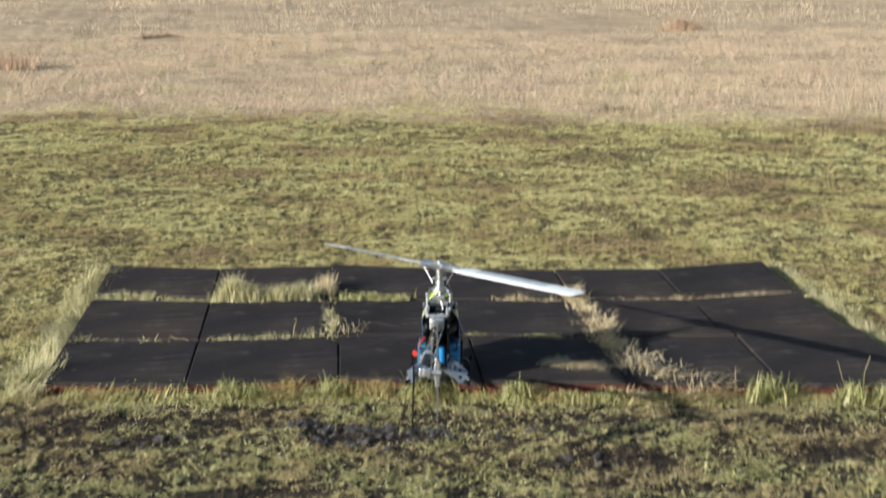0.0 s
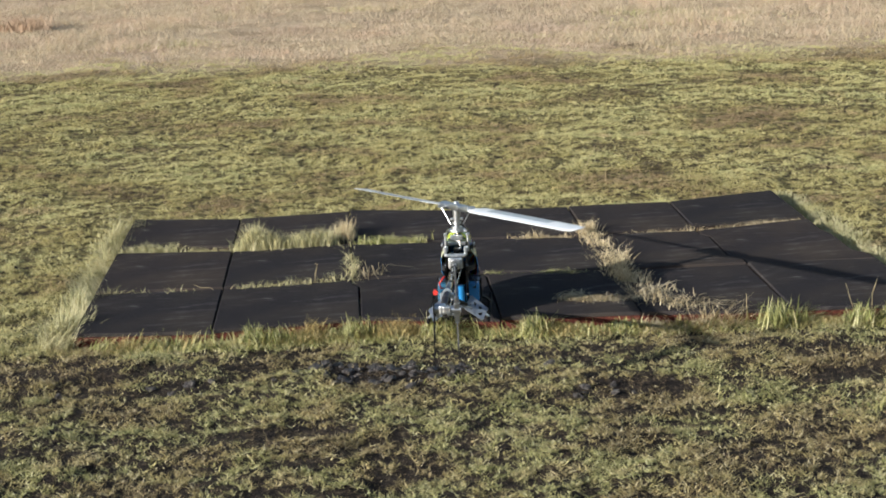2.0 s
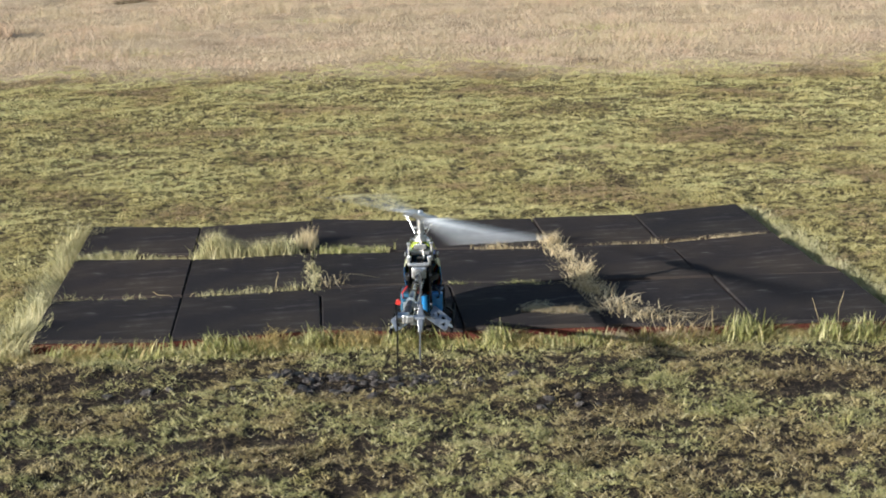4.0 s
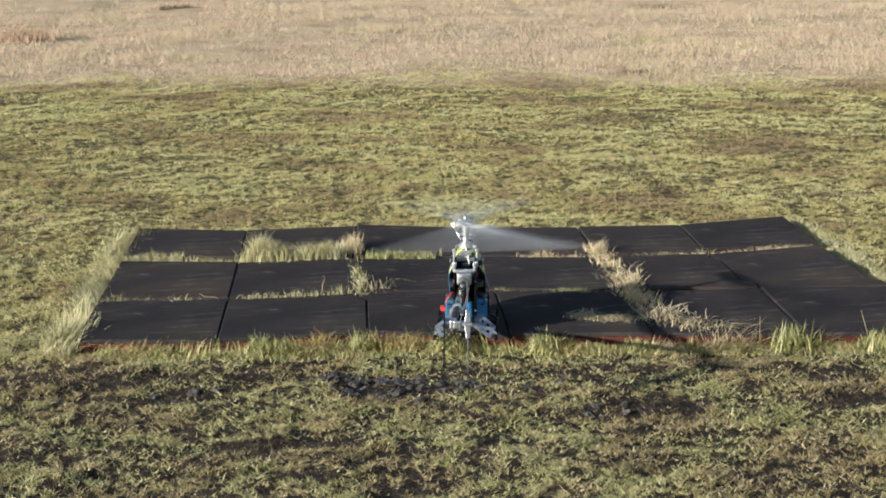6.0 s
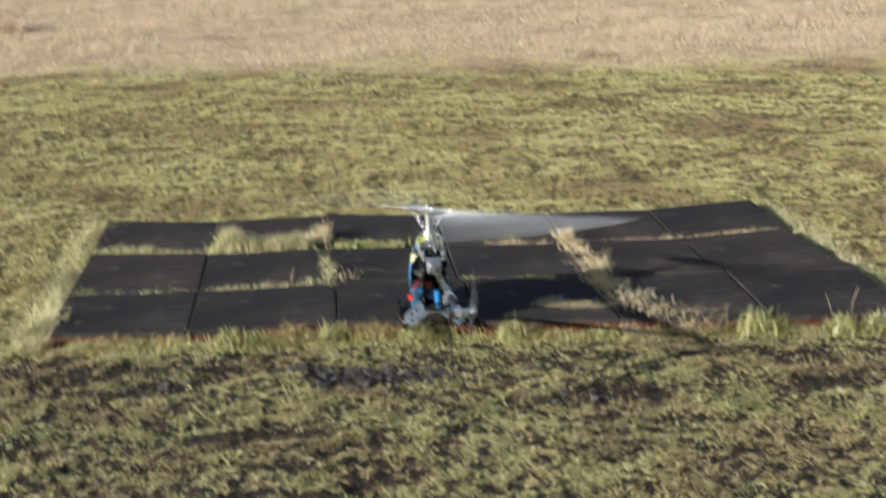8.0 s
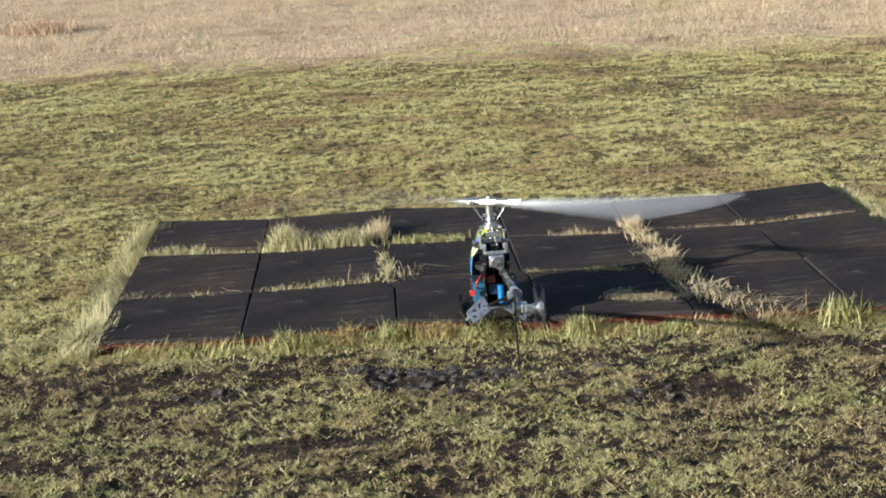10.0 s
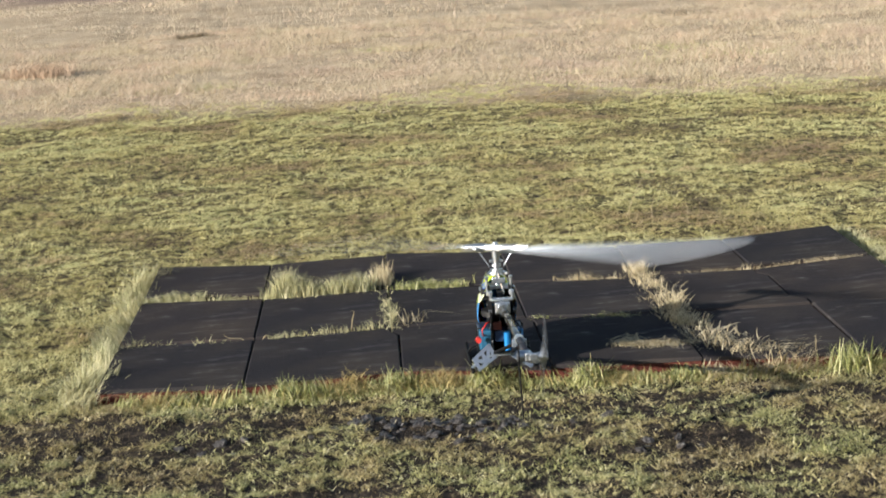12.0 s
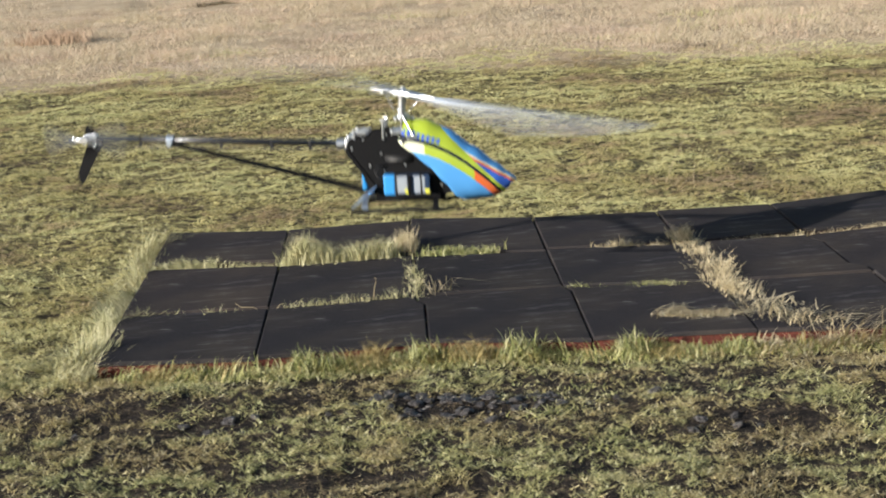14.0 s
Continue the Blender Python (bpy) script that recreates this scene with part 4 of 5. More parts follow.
def canopy_mesh():
    bm = bmesh.new()
    rings = []
    ys = [-0.03 + 0.42 * (1 - (1 - i / 36) ** 1.35) for i in range(37)]
    for y in ys:
        zt, zb = lerp_table(y, CAN_TOP), lerp_table(y, CAN_LOW)
        ring = []
        for k in range(29):
            s = k / 28 * 2 - 1
            z = zb + (zt - zb) * math.sin((1 - abs(s)) * math.pi / 2) ** 1.0
            ring.append(bm.verts.new((math.copysign(canopy_half(y, z), s) if abs(s) > 1e-6 else 0.0, y, z)))
        rings.append(ring)
    for u, v in zip(rings, rings[1:]):
        for k in range(28):
            bm.faces.new((u[k], u[k + 1], v[k + 1], v[k]))
    # open at the top and back, where mast and servos stand
    gone = [f for f in bm.faces if f.calc_center_median().y < 0.022 and abs(f.calc_center_median().x) < 0.046 and f.calc_center_median().z > 0.2]
    bmesh.ops.delete(bm, geom=gone, context="FACES")
    bmesh.ops.remove_doubles(bm, verts=bm.verts, dist=0.0004)
    bmesh.ops.recalc_face_normals(bm, faces=bm.faces)
    return bm


def make_helicopter():
    heli = new("model_helicopter")
    tagged(heli, "large radio-controlled model helicopter, blue and lime canopy, black carbon frame", "model helicopter")
    # canopy
    can = part("canopy", canopy_mesh(), M_CANOPY, heli, "glossy blue, lime and white painted canopy", True)
    so = can.modifiers.new("shell", "SOLIDIFY")
    so.thickness = 0.002
    so.offset = -1
    # unreadable blue lettering on each lime flank, as bars
    for s in (-1, 1):
        bm = bmesh.new()
        for i in range(8):
            y = 0.012 + 0.0165 * i
            z = 0.262 - 0.0035 * i - 0.10 * (0.0165 * i) ** 1.2
            w = 0.024 - 0.0012 * i
            q = [bm.verts.new((s * (canopy_half(yy, zz) + 0.0015), yy + 0.005 * (zz > z), zz)) for yy in (y, y + 0.010) for zz in (z - w / 2, z + w / 2)]
            bm.faces.new((q[0], q[1], q[3], q[2]))
        tagged(part("lettering", bm, M_DEEP, can, "deep blue lettering, too small to read"), kind="stuff")
    # carbon side plates
    outline = [(-0.185, 0.205), (-0.165, 0.245), (-0.06, 0.275), (0.06, 0.262), (0.12, 0.20), (0.17, 0.11), (0.175, 0.055), (0.13, 0.035), (-0.06, 0.035), (-0.10, 0.06), (-0.15, 0.17)]
    for s in (-1, 1):
        bm = bmesh.new()
        add_plate(bm, outline, 0.0025, Matrix(((0, 0, 1, s * 0.034), (1, 0, 0, 0), (0, 1, 0, 0), (0, 0, 0, 1))))
        part("side_frame", bm, M_CARBON, heli)
        for y, z in ((-0.16, 0.21), (-0.12, 0.24), (-0.04, 0.255), (0.03, 0.24), (0.09, 0.19), (-0.10, 0.15), (-0.05, 0.13), (0.02, 0.15), (-0.13, 0.10), (0.14, 0.08), (-0.06, 0.19), (0.05, 0.19)):
            bm = bmesh.new()
            add_rod(bm, (s * 0.034, y, z), (s * 0.039, y, z), 0.0042, seg=8)
            part("bolt", bm, M_SILVER, heli, "bright frame screw")
    bm = bmesh.new()
    add_box(bm, (0, 0.0, 0.262), (0.074, 0.05, 0.014), bevel=0.002)
    add_box(bm, (0, 0.0, 0.215), (0.066, 0.045, 0.012), bevel=0.002)
    part("bearing_block", bm, M_SILVER, heli)
    bm = bmesh.new()
    add_box(bm, (0, -0.165, 0.222), (0.052, 0.040, 0.040), bevel=0.006)
    add_rod(bm, (0, -0.215, 0.222), (0, -0.15, 0.222), 0.018, seg=24)
    add_box(bm, (0, -0.165, 0.248), (0.072, 0.018, 0.010), bevel=0.003)
    part("boom_clamp", bm, M_SILVER, heli, "bright machined boom clamp")
    # gearbox, motor and electronics
    bm = bmesh.new()
    add_rod(bm, (0, 0.0, 0.165), (0, 0.0, 0.182), 0.060, seg=40)
    part("main_gear", bm, M_BLACK, heli)
    bm = bmesh.new()
    add_rod(bm, (0, 0.060, 0.115), (0, 0.060, 0.165), 0.029, seg=28)
    part("motor", bm, M_BLACK, heli, smooth=False)
    bm = bmesh.new()
    add_box(bm, (-0.004, -0.070, 0.112), (0.044, 0.075, 0.036), bevel=0.004)
    part("speed_controller", bm, M_NAVY, heli)
    bm = bmesh.new()
    add_box(bm, (0.0, 0.118, 0.150), (0.052, 0.05, 0.028), bevel=0.004)
    part("receiver", bm, M_RED, heli, "red electronics box")
    # servos with their horns and rods to the swashplate
    for x, y, z in ((-0.045, 0.035, 0.232), (0.045, 0.035, 0.232), (0.0, -0.075, 0.238)):
        bm = bmesh.new()
        add_box(bm, (x, y, z), (0.021, 0.042, 0.038), bevel=0.002)
        sv = part("servo", bm, M_BLACK, heli)
        bm = bmesh.new()
        add_box(bm, (x * 1.28 if x else 0.014, y + 0.012, z + 0.014), (0.005, 0.034, 0.009), bevel=0.001)
        part("servo_horn", bm, M_SILVER, sv)
        bm = bmesh.new()
        add_rod(bm, (x * 1.28 if x else 0.014, y + 0.02, z + 0.014), (x * 0.75, y * 0.55, 0.312), 0.0022, seg=8)
        part("push_rod", bm, M_STEEL, heli)
    for s in (-1, 1):
        bm = bmesh.new()
        add_box(bm, (s * 0.036, -0.12, 0.262), (0.016, 0.030, 0.014), bevel=0.002)
        add_rod(bm, (s * 0.036, -0.10, 0.262), (s * 0.036, -0.15, 0.262), 0.005, seg=10)
        add_box(bm, (s * 0.036, -0.15, 0.256), (0.010, 0.010, 0.030), bevel=0.002)
        part("frame_brace", bm, M_SILVER, heli, "bright machined upper frame brace")
        bm = bmesh.new()
        add_rod(bm, (s * 0.040, -0.05, 0.300), (s * 0.040, -0.05, 0.24), 0.0045, seg=10)
        add_box(bm, (s * 0.040, -0.05, 0.30), (0.012, 0.014, 0.010), bevel=0.002)
        part("servo_link", bm, M_SILVER, heli, "bright servo link")
    bm = bmesh.new()
    add_box(bm, (0, -0.045, 0.288), (0.044, 0.012, 0.018), bevel=0.002)
    part("top_brace", bm, M_SILVER, heli)
    bm = bmesh.new()
    add_rod(bm, (0.014, -0.122, 0.068), (0.014, -0.122, 0.128), 0.011, seg=20)
    part("capacitor", bm, M_LBLUE, heli, "blue cylinder low in the frame")
    bm = bmesh.new()
    add_box(bm, (-0.018, -0.115, 0.150), (0.030, 0.020, 0.026), bevel=0.003)
    part("connector", bm, M_RUST, heli, "dull red connector")
    for s in (-1, 1):
        bm = bmesh.new()
        add_box(bm, (s * 0.038, -0.122, 0.125), (0.004, 0.012, 0.19), rot=(36, 0, 0), bevel=0.001)
        part("rear_strut", bm, M_CARBON, heli)
        bm = bmesh.new()
        add_box(bm, (s * 0.078, 0.03, 0.050), (0.005, 0.22, 0.010), bevel=0.001)
        add_box(bm, (s * 0.078, 0.036, 0.088), (0.005, 0.010, 0.070), bevel=0.001)
        part("battery_frame", bm, M_CARBON, heli)
    # mast, swashplate
    bm = bmesh.new()
    add_rod(bm, (0, 0.0, 0.10), (0, 0.016, 0.385), 0.0062, seg=16)
    part("main_shaft", bm, M_STEEL, heli)
    bm = bmesh.new()
    add_rod(bm, (0, 0.0115, 0.300), (0, 0.0118, 0.309), 0.030, seg=32)
    add_rod(bm, (0, 0.0118, 0.309), (0, 0.0122, 0.318), 0.021, seg=28)
    for k in range(3):
        a = radians(90 + 120 * k)
        add_rod(bm, (0.026 * math.cos(a), 0.0115 + 0.026 * math.sin(a), 0.305), (0.041 * math.cos(a), 0.0115 + 0.041 * math.sin(a), 0.305), 0.0045, seg=10)
    part("swashplate", bm, M_SILVER, heli)
    bm = bmesh.new()
    add_rod(bm, (0, 0.013, 0.335), (0, 0.0135, 0.352), 0.0105, seg=20)
    add_box(bm, (0, 0.0135, 0.345), (0.046, 0.008, 0.010), bevel=0.002)
    part("washout", bm, M_SILVER, heli)

    # main rotor: head block, two grips and two blades
    bm = bmesh.new()
    add_box(bm, (0, 0, 0.0), (0.070, 0.030, 0.024), bevel=0.006)
    add_rod(bm, (0, 0, -0.070), (0, 0, -0.008), 0.0095, 0.0150, seg=24)
    add_rod(bm, (0, 0, -0.062), (0, 0, -0.054), 0.0160, seg=24)
    add_rod(bm, (0, 0, 0.010), (0, 0, 0.020), 0.012, 0.008, seg=16)
    rotor = part("main_rotor", bm, M_SILVER, heli, "bright aluminium rotor head with two white blades")
    for s in (1, -1):
        bm = bmesh.new()
        add_rod(bm, (s * 0.030, 0, 0), (s * 0.080, 0, 0), 0.0140, seg=18)
        add_box(bm, (s * 0.098, 0, 0), (0.050, 0.032, 0.021), rot=(s * -12, 0, 0), bevel=0.005)
        add_box(bm, (s * 0.060, s * 0.026, 0.0), (0.014, 0.034, 0.009), bevel=0.002)
        add_rod(bm, (s * 0.056, s * 0.034, 0.0), (s * 0.018, s * 0.016, -0.062), 0.0016, seg=8)
        part("blade_grip", bm, M_SILVER, rotor)
        bm = bmesh.new()
        # aerofoil swept along the span; the blade is set at a negative pitch
        span = [(0.105, 0.030, 0.0085), (0.125, 0.045, 0.0085), (0.165, 0.070, 0.0085), (0.45, 0.070, 0.0080), (0.82, 0.068, 0.0070), (0.855, 0.060, 0.0060), (0.866, 0.050, 0.0040)]
        rings = []
        pm = Matrix.Rotation(radians(8 * s), 4, "X")
        for r_, c_, t_ in span:
            ring = []
            for k in range(16):
                a = 2 * math.pi * k / 16
                px, pz = math.cos(a), math.sin(a)
                yy = c_ * (0.5 * px - 0.10) * -s
                zz = t_ * 0.5 * pz * (0.35 + 0.65 * (0.5 + 0.5 * px))
                ring.append(bm.verts.new(pm @ Vector((s * r_, yy, zz))))
            rings.append(ring)
        for u, v in zip(rings, rings[1:]):
            for k in range(16):
                bm.faces.new((u[k], u[(k + 1) % 16], v[(k + 1) % 16], v[k]))
        bm.faces.new(rings[0][::-1])
        bm.faces.new(rings[-1])
        bmesh.ops.recalc_face_normals(bm, faces=bm.faces)
        part("blade", bm, M_BLADE, rotor, "long white rotor blade", True)

    # boom, its supports and clips
    b0, b1 = Vector((0, -0.175, 0.222)), Vector((0, -1.055, 0.262))
    bm = bmesh.new()
    add_rod(bm, b0, b1, 0.0106, seg=24)
    part("tail_boom", bm, M_BOOM, heli, "black carbon tail boom", True)
    for s in (-1, 1):
        bm = bmesh.new()
        add_rod(bm, (s * 0.030, -0.10, 0.055), (s * 0.014, -0.79, 0.238), 0.0052, seg=10)
        part("boom_support", bm, M_CARBON, heli)
    bm = bmesh.new()
    add_rod(bm, b0.lerp(b1, 0.685), b0.lerp(b1, 0.715), 0.0155, seg=20)
    for s in (-1, 1):
        add_box(bm, (s * 0.016, -0.79, 0.240), (0.012, 0.016, 0.022), bevel=0.002)
    part("support_clamp", bm, M_PLATE, heli, "white clamp on the boom")
    for u in (0.15, 0.30, 0.50, 0.82):
        bm = bmesh.new()
        p = b0.lerp(b1, u)
        add_rod(bm, p - Vector((0, 0.004, 0)), p + Vector((0, 0.004, 0)), 0.0126, seg=18)
        add_box(bm, p + Vector((0, 0, -0.018)), (0.008, 0.010, 0.016), bevel=0.001)
        part("guide_clip", bm, M_BLACK, heli)
    bm = bmesh.new()
    add_rod(bm, (0.02, -0.14, 0.205), (0.012, -1.04, 0.235), 0.0018, seg=6)
    part("tail_push_rod", bm, M_STEEL, heli)
    # tail gearbox and fin
    bm = bmesh.new()
    add_box(bm, (0, -1.066, 0.263), (0.021, 0.042, 0.028), bevel=0.005)
    add_box(bm, (0.014, -1.085, 0.263), (0.024, 0.010, 0.022), bevel=0.003)
    add_box(bm, (-0.016, -1.050, 0.240), (0.012, 0.018, 0.014), bevel=0.002)
    add_rod(bm, (0.0, -1.075, 0.263), (0.034, -1.075, 0.263), 0.010, seg=16)
    add_rod(bm, (-0.030, -1.060, 0.263), (0.0, -1.060, 0.263), 0.016, seg=18)
    add_box(bm, (0.024, -1.045, 0.240), (0.026, 0.008, 0.007), bevel=0.002)
    part("tail_gearbox", bm, M_SILVER, heli, "bright machined tail gearbox")
    bm = bmesh.new()
    fin = [(-1.035, 0.235), (-1.055, 0.285), (-1.085, 0.305), (-1.098, 0.285), (-1.090, 0.240), (-1.135, 0.130), (-1.128, 0.095), (-1.115, 0.100), (-1.060, 0.200)]
    add_plate(bm, fin, 0.0025, Matrix(((0, 0, 1, -0.026), (1, 0, 0, 0), (0, 1, 0, 0), (0, 0, 0, 1))))
    part("tail_fin", bm, M_CARBON, heli, "black carbon tail fin")
    bm = bmesh.new()
    add_rod(bm, (-0.012, 0, 0), (0.016, 0, 0), 0.012, seg=16)
    add_box(bm, (0.004, 0, 0), (0.018, 0.020, 0.050), bevel=0.003)
    trotor = part("tail_rotor", bm, M_SILVER, heli, "small tail rotor with two dark grey blades")
    for s in (1, -1):
        bm = bmesh.new()
        add_box(bm, (0.004, 0, s * 0.032), (0.014, 0.018, 0.024), bevel=0.003)
        part("tail_grip", bm, M_SILVER, trotor)
        bm = bmesh.new()
        add_plate(bm, [(-0.014, 0.040), (0.014, 0.040), (0.0155, 0.06), (0.0145, 0.140), (0.010, 0.147), (-0.012, 0.147), (-0.0155, 0.140), (-0.0155, 0.06)], 0.004,
                  Matrix(((0, 0, 1, 0.004), (1, 0, 0, 0), (0, s, 0, 0), (0, 0, 0, 1))) @ Matrix())
        bmesh.ops.recalc_face_normals(bm, faces=bm.faces)
        part("tail_blade", bm, M_TBLADE, trotor)
    trotor.location = (0.040, -1.075, 0.263)

    # batteries slung low on each side
    for s, y in ((-1, 0.03), (1, 0.03)):
        bm = bmesh.new()
        add_box(bm, (s * 0.050, y, 0.088), (0.046, 0.150, 0.066), bevel=0.006)
        bat = part("battery_pack", bm, M_NAVY, heli, "dark shrink-wrapped battery pack with a blue end")
        bm = bmesh.new()
        add_box(bm, (s * 0.050, y - 0.062, 0.088), (0.048, 0.040, 0.068), bevel=0.006)
        part("end_wrap", bm, M_BLUE if s > 0 else M_TEAL, bat, "bright blue end wrap" if s > 0 else "dull teal end wrap")
        for yy in (-0.020, 0.040):
            bm = bmesh.new()
            add_box(bm, (s * 0.0738, y + yy, 0.089), (0.0015, 0.036, 0.058), bevel=0.0004)
            part("label_panel", bm, M_FOIL, bat, "silver label")
        for yy in (-0.002, 0.066):
            bm = bmesh.new()
            add_rod(bm, (s * 0.0735, y + yy, 0.066), (s * 0.0748, y + yy, 0.066), 0.009, seg=16)
            part("sticker", bm, M_YEL, bat, "round yellow sticker")
        bm = bmesh.new()
        add_tube(bm, [(s * 0.050, y - 0.075, 0.105), (s * 0.062, y - 0.10, 0.11), (s * 0.066, y - 0.11, 0.13), (s * 0.05, y - 0.10, 0.15), (s * 0.03, y - 0.06, 0.15)], 0.0028, 8)
        part("battery_lead", bm, M_RED if s < 0 else M_BLACK, bat, "red battery lead" if s < 0 else "black battery lead", True)
    bm = bmesh.new()
    add_rod(bm, (-0.080, -0.075, 0.100), (-0.080, -0.098, 0.100), 0.0095, seg=16)
    part("power_plug", bm, M_RED, heli, "red power plug")
    bm = bmesh.new()
    add_box(bm, (0, 0.03, 0.048), (0.082, 0.20, 0.006), bevel=0.002)
    part("battery_tray", bm, M_CARBON, heli)
    for y in (-0.01, 0.075):
        bm = bmesh.new()
        add_tube(bm, [(-0.076, y, 0.05), (-0.076, y, 0.122), (0.076, y, 0.122), (0.076, y, 0.05)], 0.003, 6)
        part("battery_strap", bm, M_BLACK, heli)

    # landing gear
    for y in (-0.115, 0.125):
        bm = bmesh.new()
        pts = [(-0.108, y, 0.012), (-0.092, y, 0.028), (-0.045, y, 0.050), (0.0, y, 0.054), (0.045, y, 0.050), (0.092, y, 0.028), (0.108, y, 0.012)]
        add_strip(bm, pts, 0.010, 0.003)
        part("skid_arch", bm, M_PLATE if y < 0 else M_CARBON, heli, "bright metal skid arch" if y < 0 else "")
    for s in (-1, 1):
        bm = bmesh.new()
        add_tube(bm, [(s * 0.106, -0.16, 0.008), (s * 0.106, 0.15, 0.008), (s * 0.106, 0.185, 0.016), (s * 0.106, 0.20, 0.030)], 0.0065, 10)
        part("skid_rail", bm, M_CARBON, heli, smooth=True)
        # rear skid plate: a canted frame of bars with two three-cornered openings
        bm = bmesh.new()
        def P(u, v):
            # u runs outwards and down, v runs to the rear
            return Vector((s * (0.047 + 0.055 * u - 0.018 * v), -0.085 - 0.030 * u - 0.042 * v, 0.078 - 0.032 * u - 0.030 * v))
        bars = [((0, 0), (0, 1)), ((0, 0), (1, 0.15)), ((1, 0.15), (1, 1)), ((0, 1), (1, 1)), ((0, 0), (0.5, 1)), ((0.5, 1), (1, 0.15)), ((0.5, 1), (0.5, 0.08))]
        nrm = (P(1, 0) - P(0, 0)).cross(P(0, 1) - P(0, 0)).normalized()
        for (a, b) in bars:
            pa, pb = P(*a), P(*b)
            d = (pb - pa).normalized()
            w = d.cross(nrm) * 0.0060
            t = nrm * 0.0016
            ex = d * 0.004
            q = [bm.verts.new(c) for c in (pa - ex - w - t, pa - ex + w - t, pb + ex + w - t, pb + ex - w - t, pa - ex - w + t, pa - ex + w + t, pb + ex + w + t, pb + ex - w + t)]
            for f in ((0, 1, 2, 3), (7, 6, 5, 4), (0, 4, 5, 1), (1, 5, 6, 2), (2, 6, 7, 3), (3, 7, 4, 0)):
                bm.faces.new([q[i] for i in f])
        bmesh.ops.recalc_face_normals(bm, faces=bm.faces)
        part("skid_plate", bm, M_PLATE, heli, "bright metal skid plate with three-cornered cut-outs")
    return heli, rotor, trotor


HELI, ROTOR, TAIL_ROTOR = make_helicopter()


# ---------------------------------------------------------------- what moves
FLIGHT = [  # seconds, x, y, z, nose pitch, roll, heading
    (0.0, -0.200, -1.310, TOP, -1.0, 0, -9.9), (3.2, -0.192, -1.312, TOP, -1.0, 0, -10.0), (6.5, -0.205, -1.330, TOP, -1.0, 0, -9.7), (6.95, -0.206, -1.330, TOP, -1.0, 0, -8.3),
    (7.05, -0.208, -1.325, TOP, -1.0, 0, -5.8), (7.2, -0.212, -1.320, TOP, -1.0, 0, -3.1), (9.2, -0.217, -1.308, TOP, -1.0, 0, -2.9), (11.3, -0.216, -1.300, TOP, -1.0, 0, -3.2),
    (12.5, -0.212, -1.300, TOP, -1.0, 0, -4.4), (12.9, -0.220, -1.285, TOP, -1.0, 0, -5.8), (13.0, -0.223, -1.275, TOP, -1.0, 0, -6.5), (13.1, -0.240, -1.26, 0.055, -1.2, 0, -7.7),
    (13.2, -0.262, -1.22, 0.068, -1.6, 0, -10.5), (13.3, -0.290, -1.15, 0.085, -2.0, 0, -16.0), (13.4, -0.315, -1.06, 0.100, -2.2, 0, -24.0), (13.5, -0.335, -0.95, 0.118, -2.0, 0, -34.0),
    (13.6, -0.385, -0.86, 0.150, -2.0, 0, -46.0), (13.7, -0.440, -0.77, 0.180, -2.0, 0, -60.0), (13.8, -0.490, -0.70, 0.220, -1.8, 0, -76.0), (13.9, -0.530, -0.66, 0.285, -1.5, 0, -91.0),
    (14.0, -0.560, -0.640, 0.355, -1.0, 0, -102.0)]

# seconds, angle of the leading blade towards the viewer, degrees a frame there
ROTOR_KEYS = [(0.0, 61.0, 0.0), (1.5, 61.0, 0.0), (2.0, 64.5, 1.5), (2.5, 141.0, 8.0), (3.0, 303.0, 13.0), (3.2, 391.0, 15.5)]
ROTOR_FAST = [(5.3, 22.0, 56.0), (5.5, 102.0, 64.0), (6.0, 88.0, 72.0), (6.5, 89.0, 72.0), (7.0, 29.0, 74.0), (7.5, 18.0, 76.0), (8.0, 62.0, 84.0), (8.5, 44.0, 84.0), (9.0, 38.0, 84.0),
              (11.5, 36.0, 84.0), (12.0, 36.0, 84.0), (12.5, 32.0, 84.0), (13.0, 28.0, 84.0), (13.5, 80.0, 84.0), (14.0, 40.0, 84.0)]


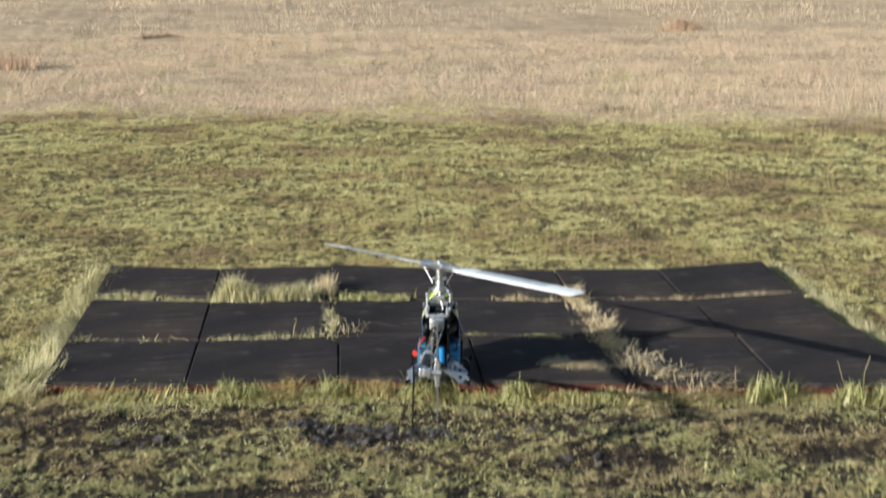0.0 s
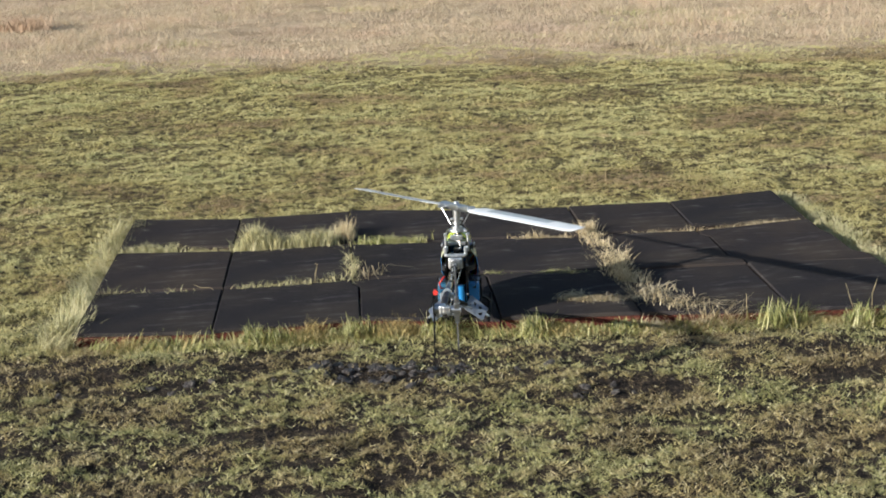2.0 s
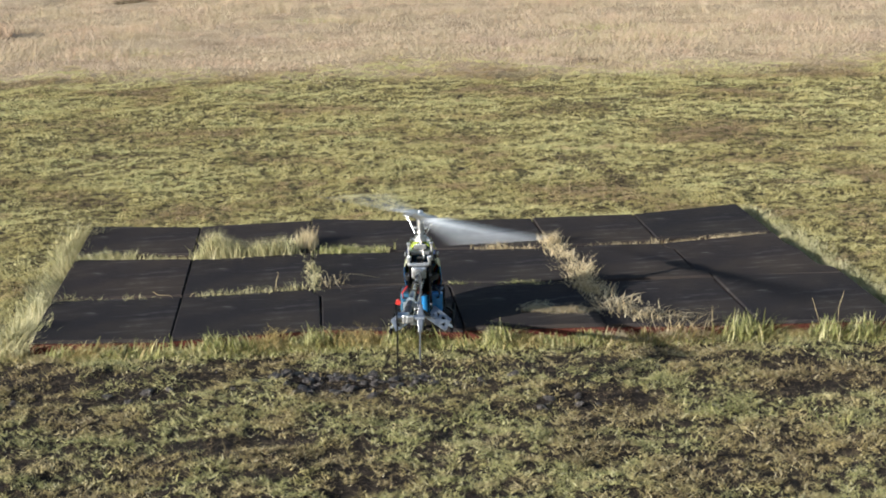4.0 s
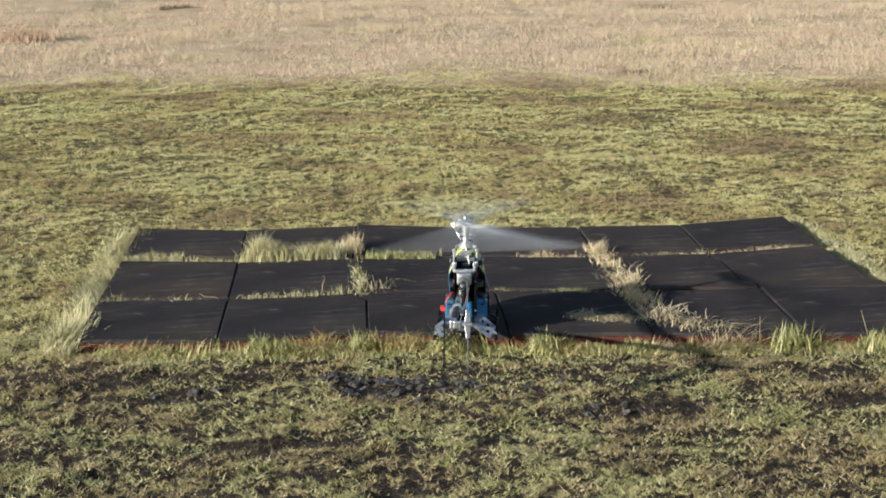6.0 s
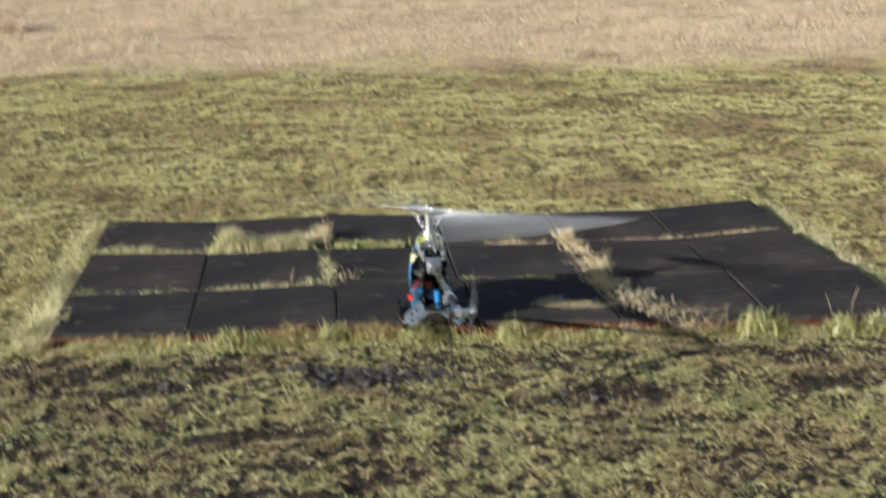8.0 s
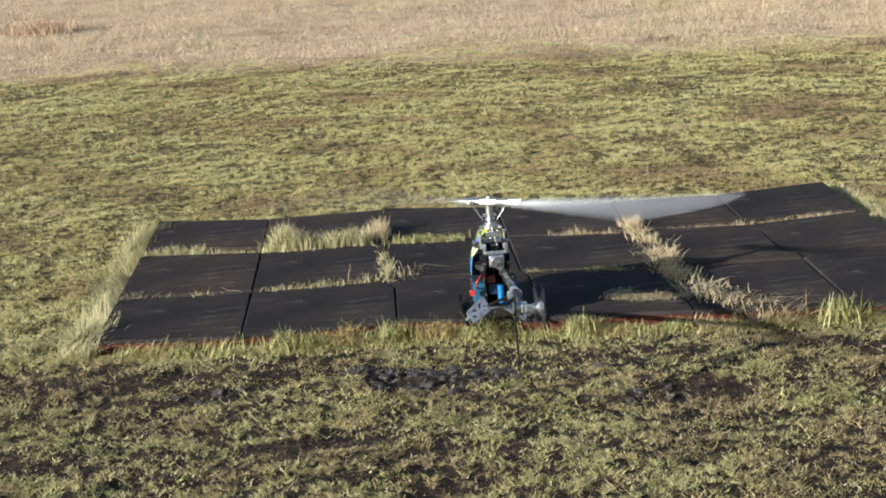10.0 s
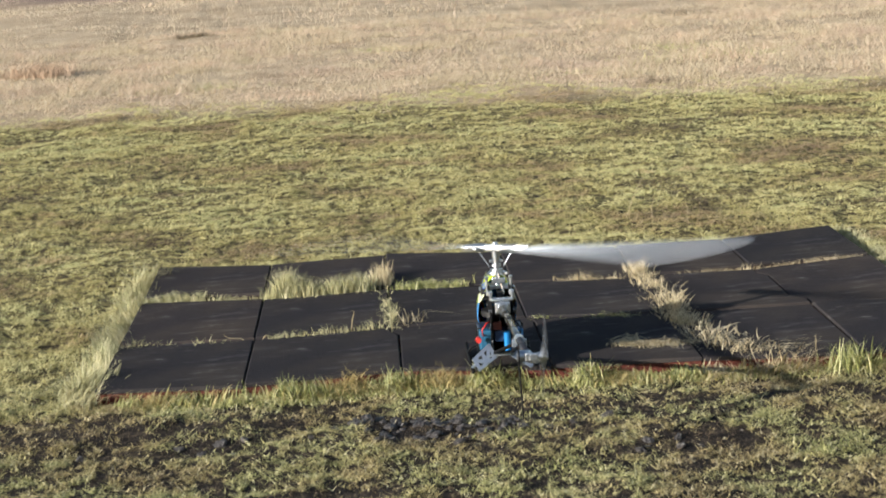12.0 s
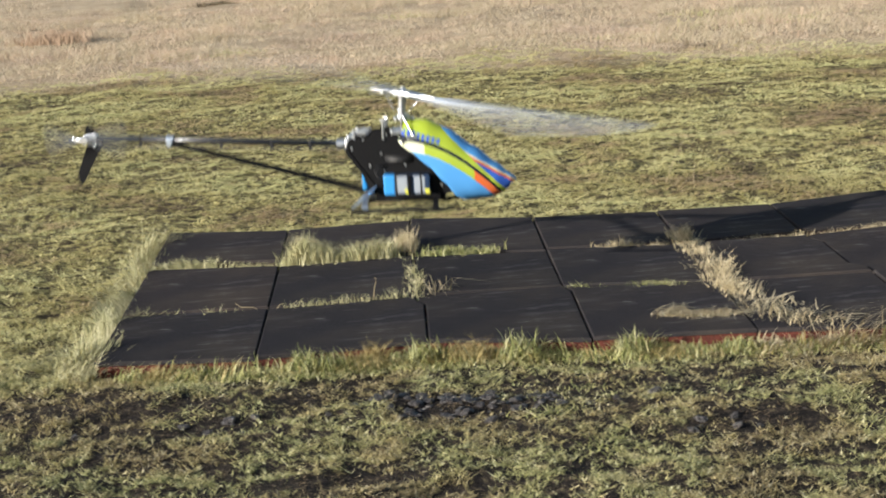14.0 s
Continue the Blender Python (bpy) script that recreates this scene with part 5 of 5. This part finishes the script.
def spin(slow, fast):
    """The turn of a rotor frame by frame: along the slow keys exactly, then at speed, in step with the fast ones (two blades look alike)."""
    out = [slow[0][1]]
    keys = slow + fast
    for i in range(1, len(keys)):
        (t0, a0, r0), (t1, a1, r1) = keys[i - 1], keys[i]
        n = frame(t1) - frame(t0)
        start = out[-1]
        total = (a1 - a0) if i < len(slow) else None
        if total is None:
            rough = n * (r0 + r1) / 2
            want = (a1 - start) % 180
            total = want + 180 * round((rough - want) / 180)
        for k in range(1, n + 1):
            u = k / n
            h10, h01, h11 = u ** 3 - 2 * u * u + u, 3 * u * u - 2 * u ** 3, u ** 3 - u * u
            ramp_ = h10 * r0 * n + h01 * total + h11 * r1 * n
            lin = total * u
            out.append(start + (ramp_ if i <= len(slow) else 0.15 * ramp_ + 0.85 * lin))
    return out


def heading_at(t):
    for a, b in zip(FLIGHT, FLIGHT[1:]):
        if a[0] <= t <= b[0]:
            u = (t - a[0]) / (b[0] - a[0])
            return a[6] + (b[6] - a[6]) * u
    return FLIGHT[-1][6]


def motions():
    walk(HELI, [(t, pose(x, y, z, p, r, h)) for t, x, y, z, p, r, h in FLIGHT])
    turns = spin(ROTOR_KEYS, ROTOR_FAST)

    def head(t):
        u = min(max((t - 13.05) / 0.5, 0.0), 1.0)
        return Matrix.Translation((0, 0.017, 0.388)) @ pose(0, 0, 0, -3.5 - 3.5 * u * u * (3 - 2 * u), 0, 0)

    walk(ROTOR, [(i / FPS, head(i / FPS) @ pose(0, 0, 0, 0, 0, -a - 6.8 - heading_at(i / FPS))) for i, a in enumerate(turns)])
    tail = spin([(0.0, 0.0, 0.0), (1.5, 0.0, 0.0), (2.0, 14.0, 6.0), (2.5, 360.0, 36.0), (3.0, 1080.0, 58.0), (3.2, 1440.0, 62.0)],
                [(t, 0.0 if t < 7 else (45.0 if t < 13 else 90.0), 80.0) for t, _, _ in ROTOR_FAST])
    at = Matrix.Translation((0.040, -1.075, 0.263))
    walk(TAIL_ROTOR, [(i / FPS, at @ pose(0, 0, 0, a, 0, 0)) for i, a in enumerate(tail)])


motions()
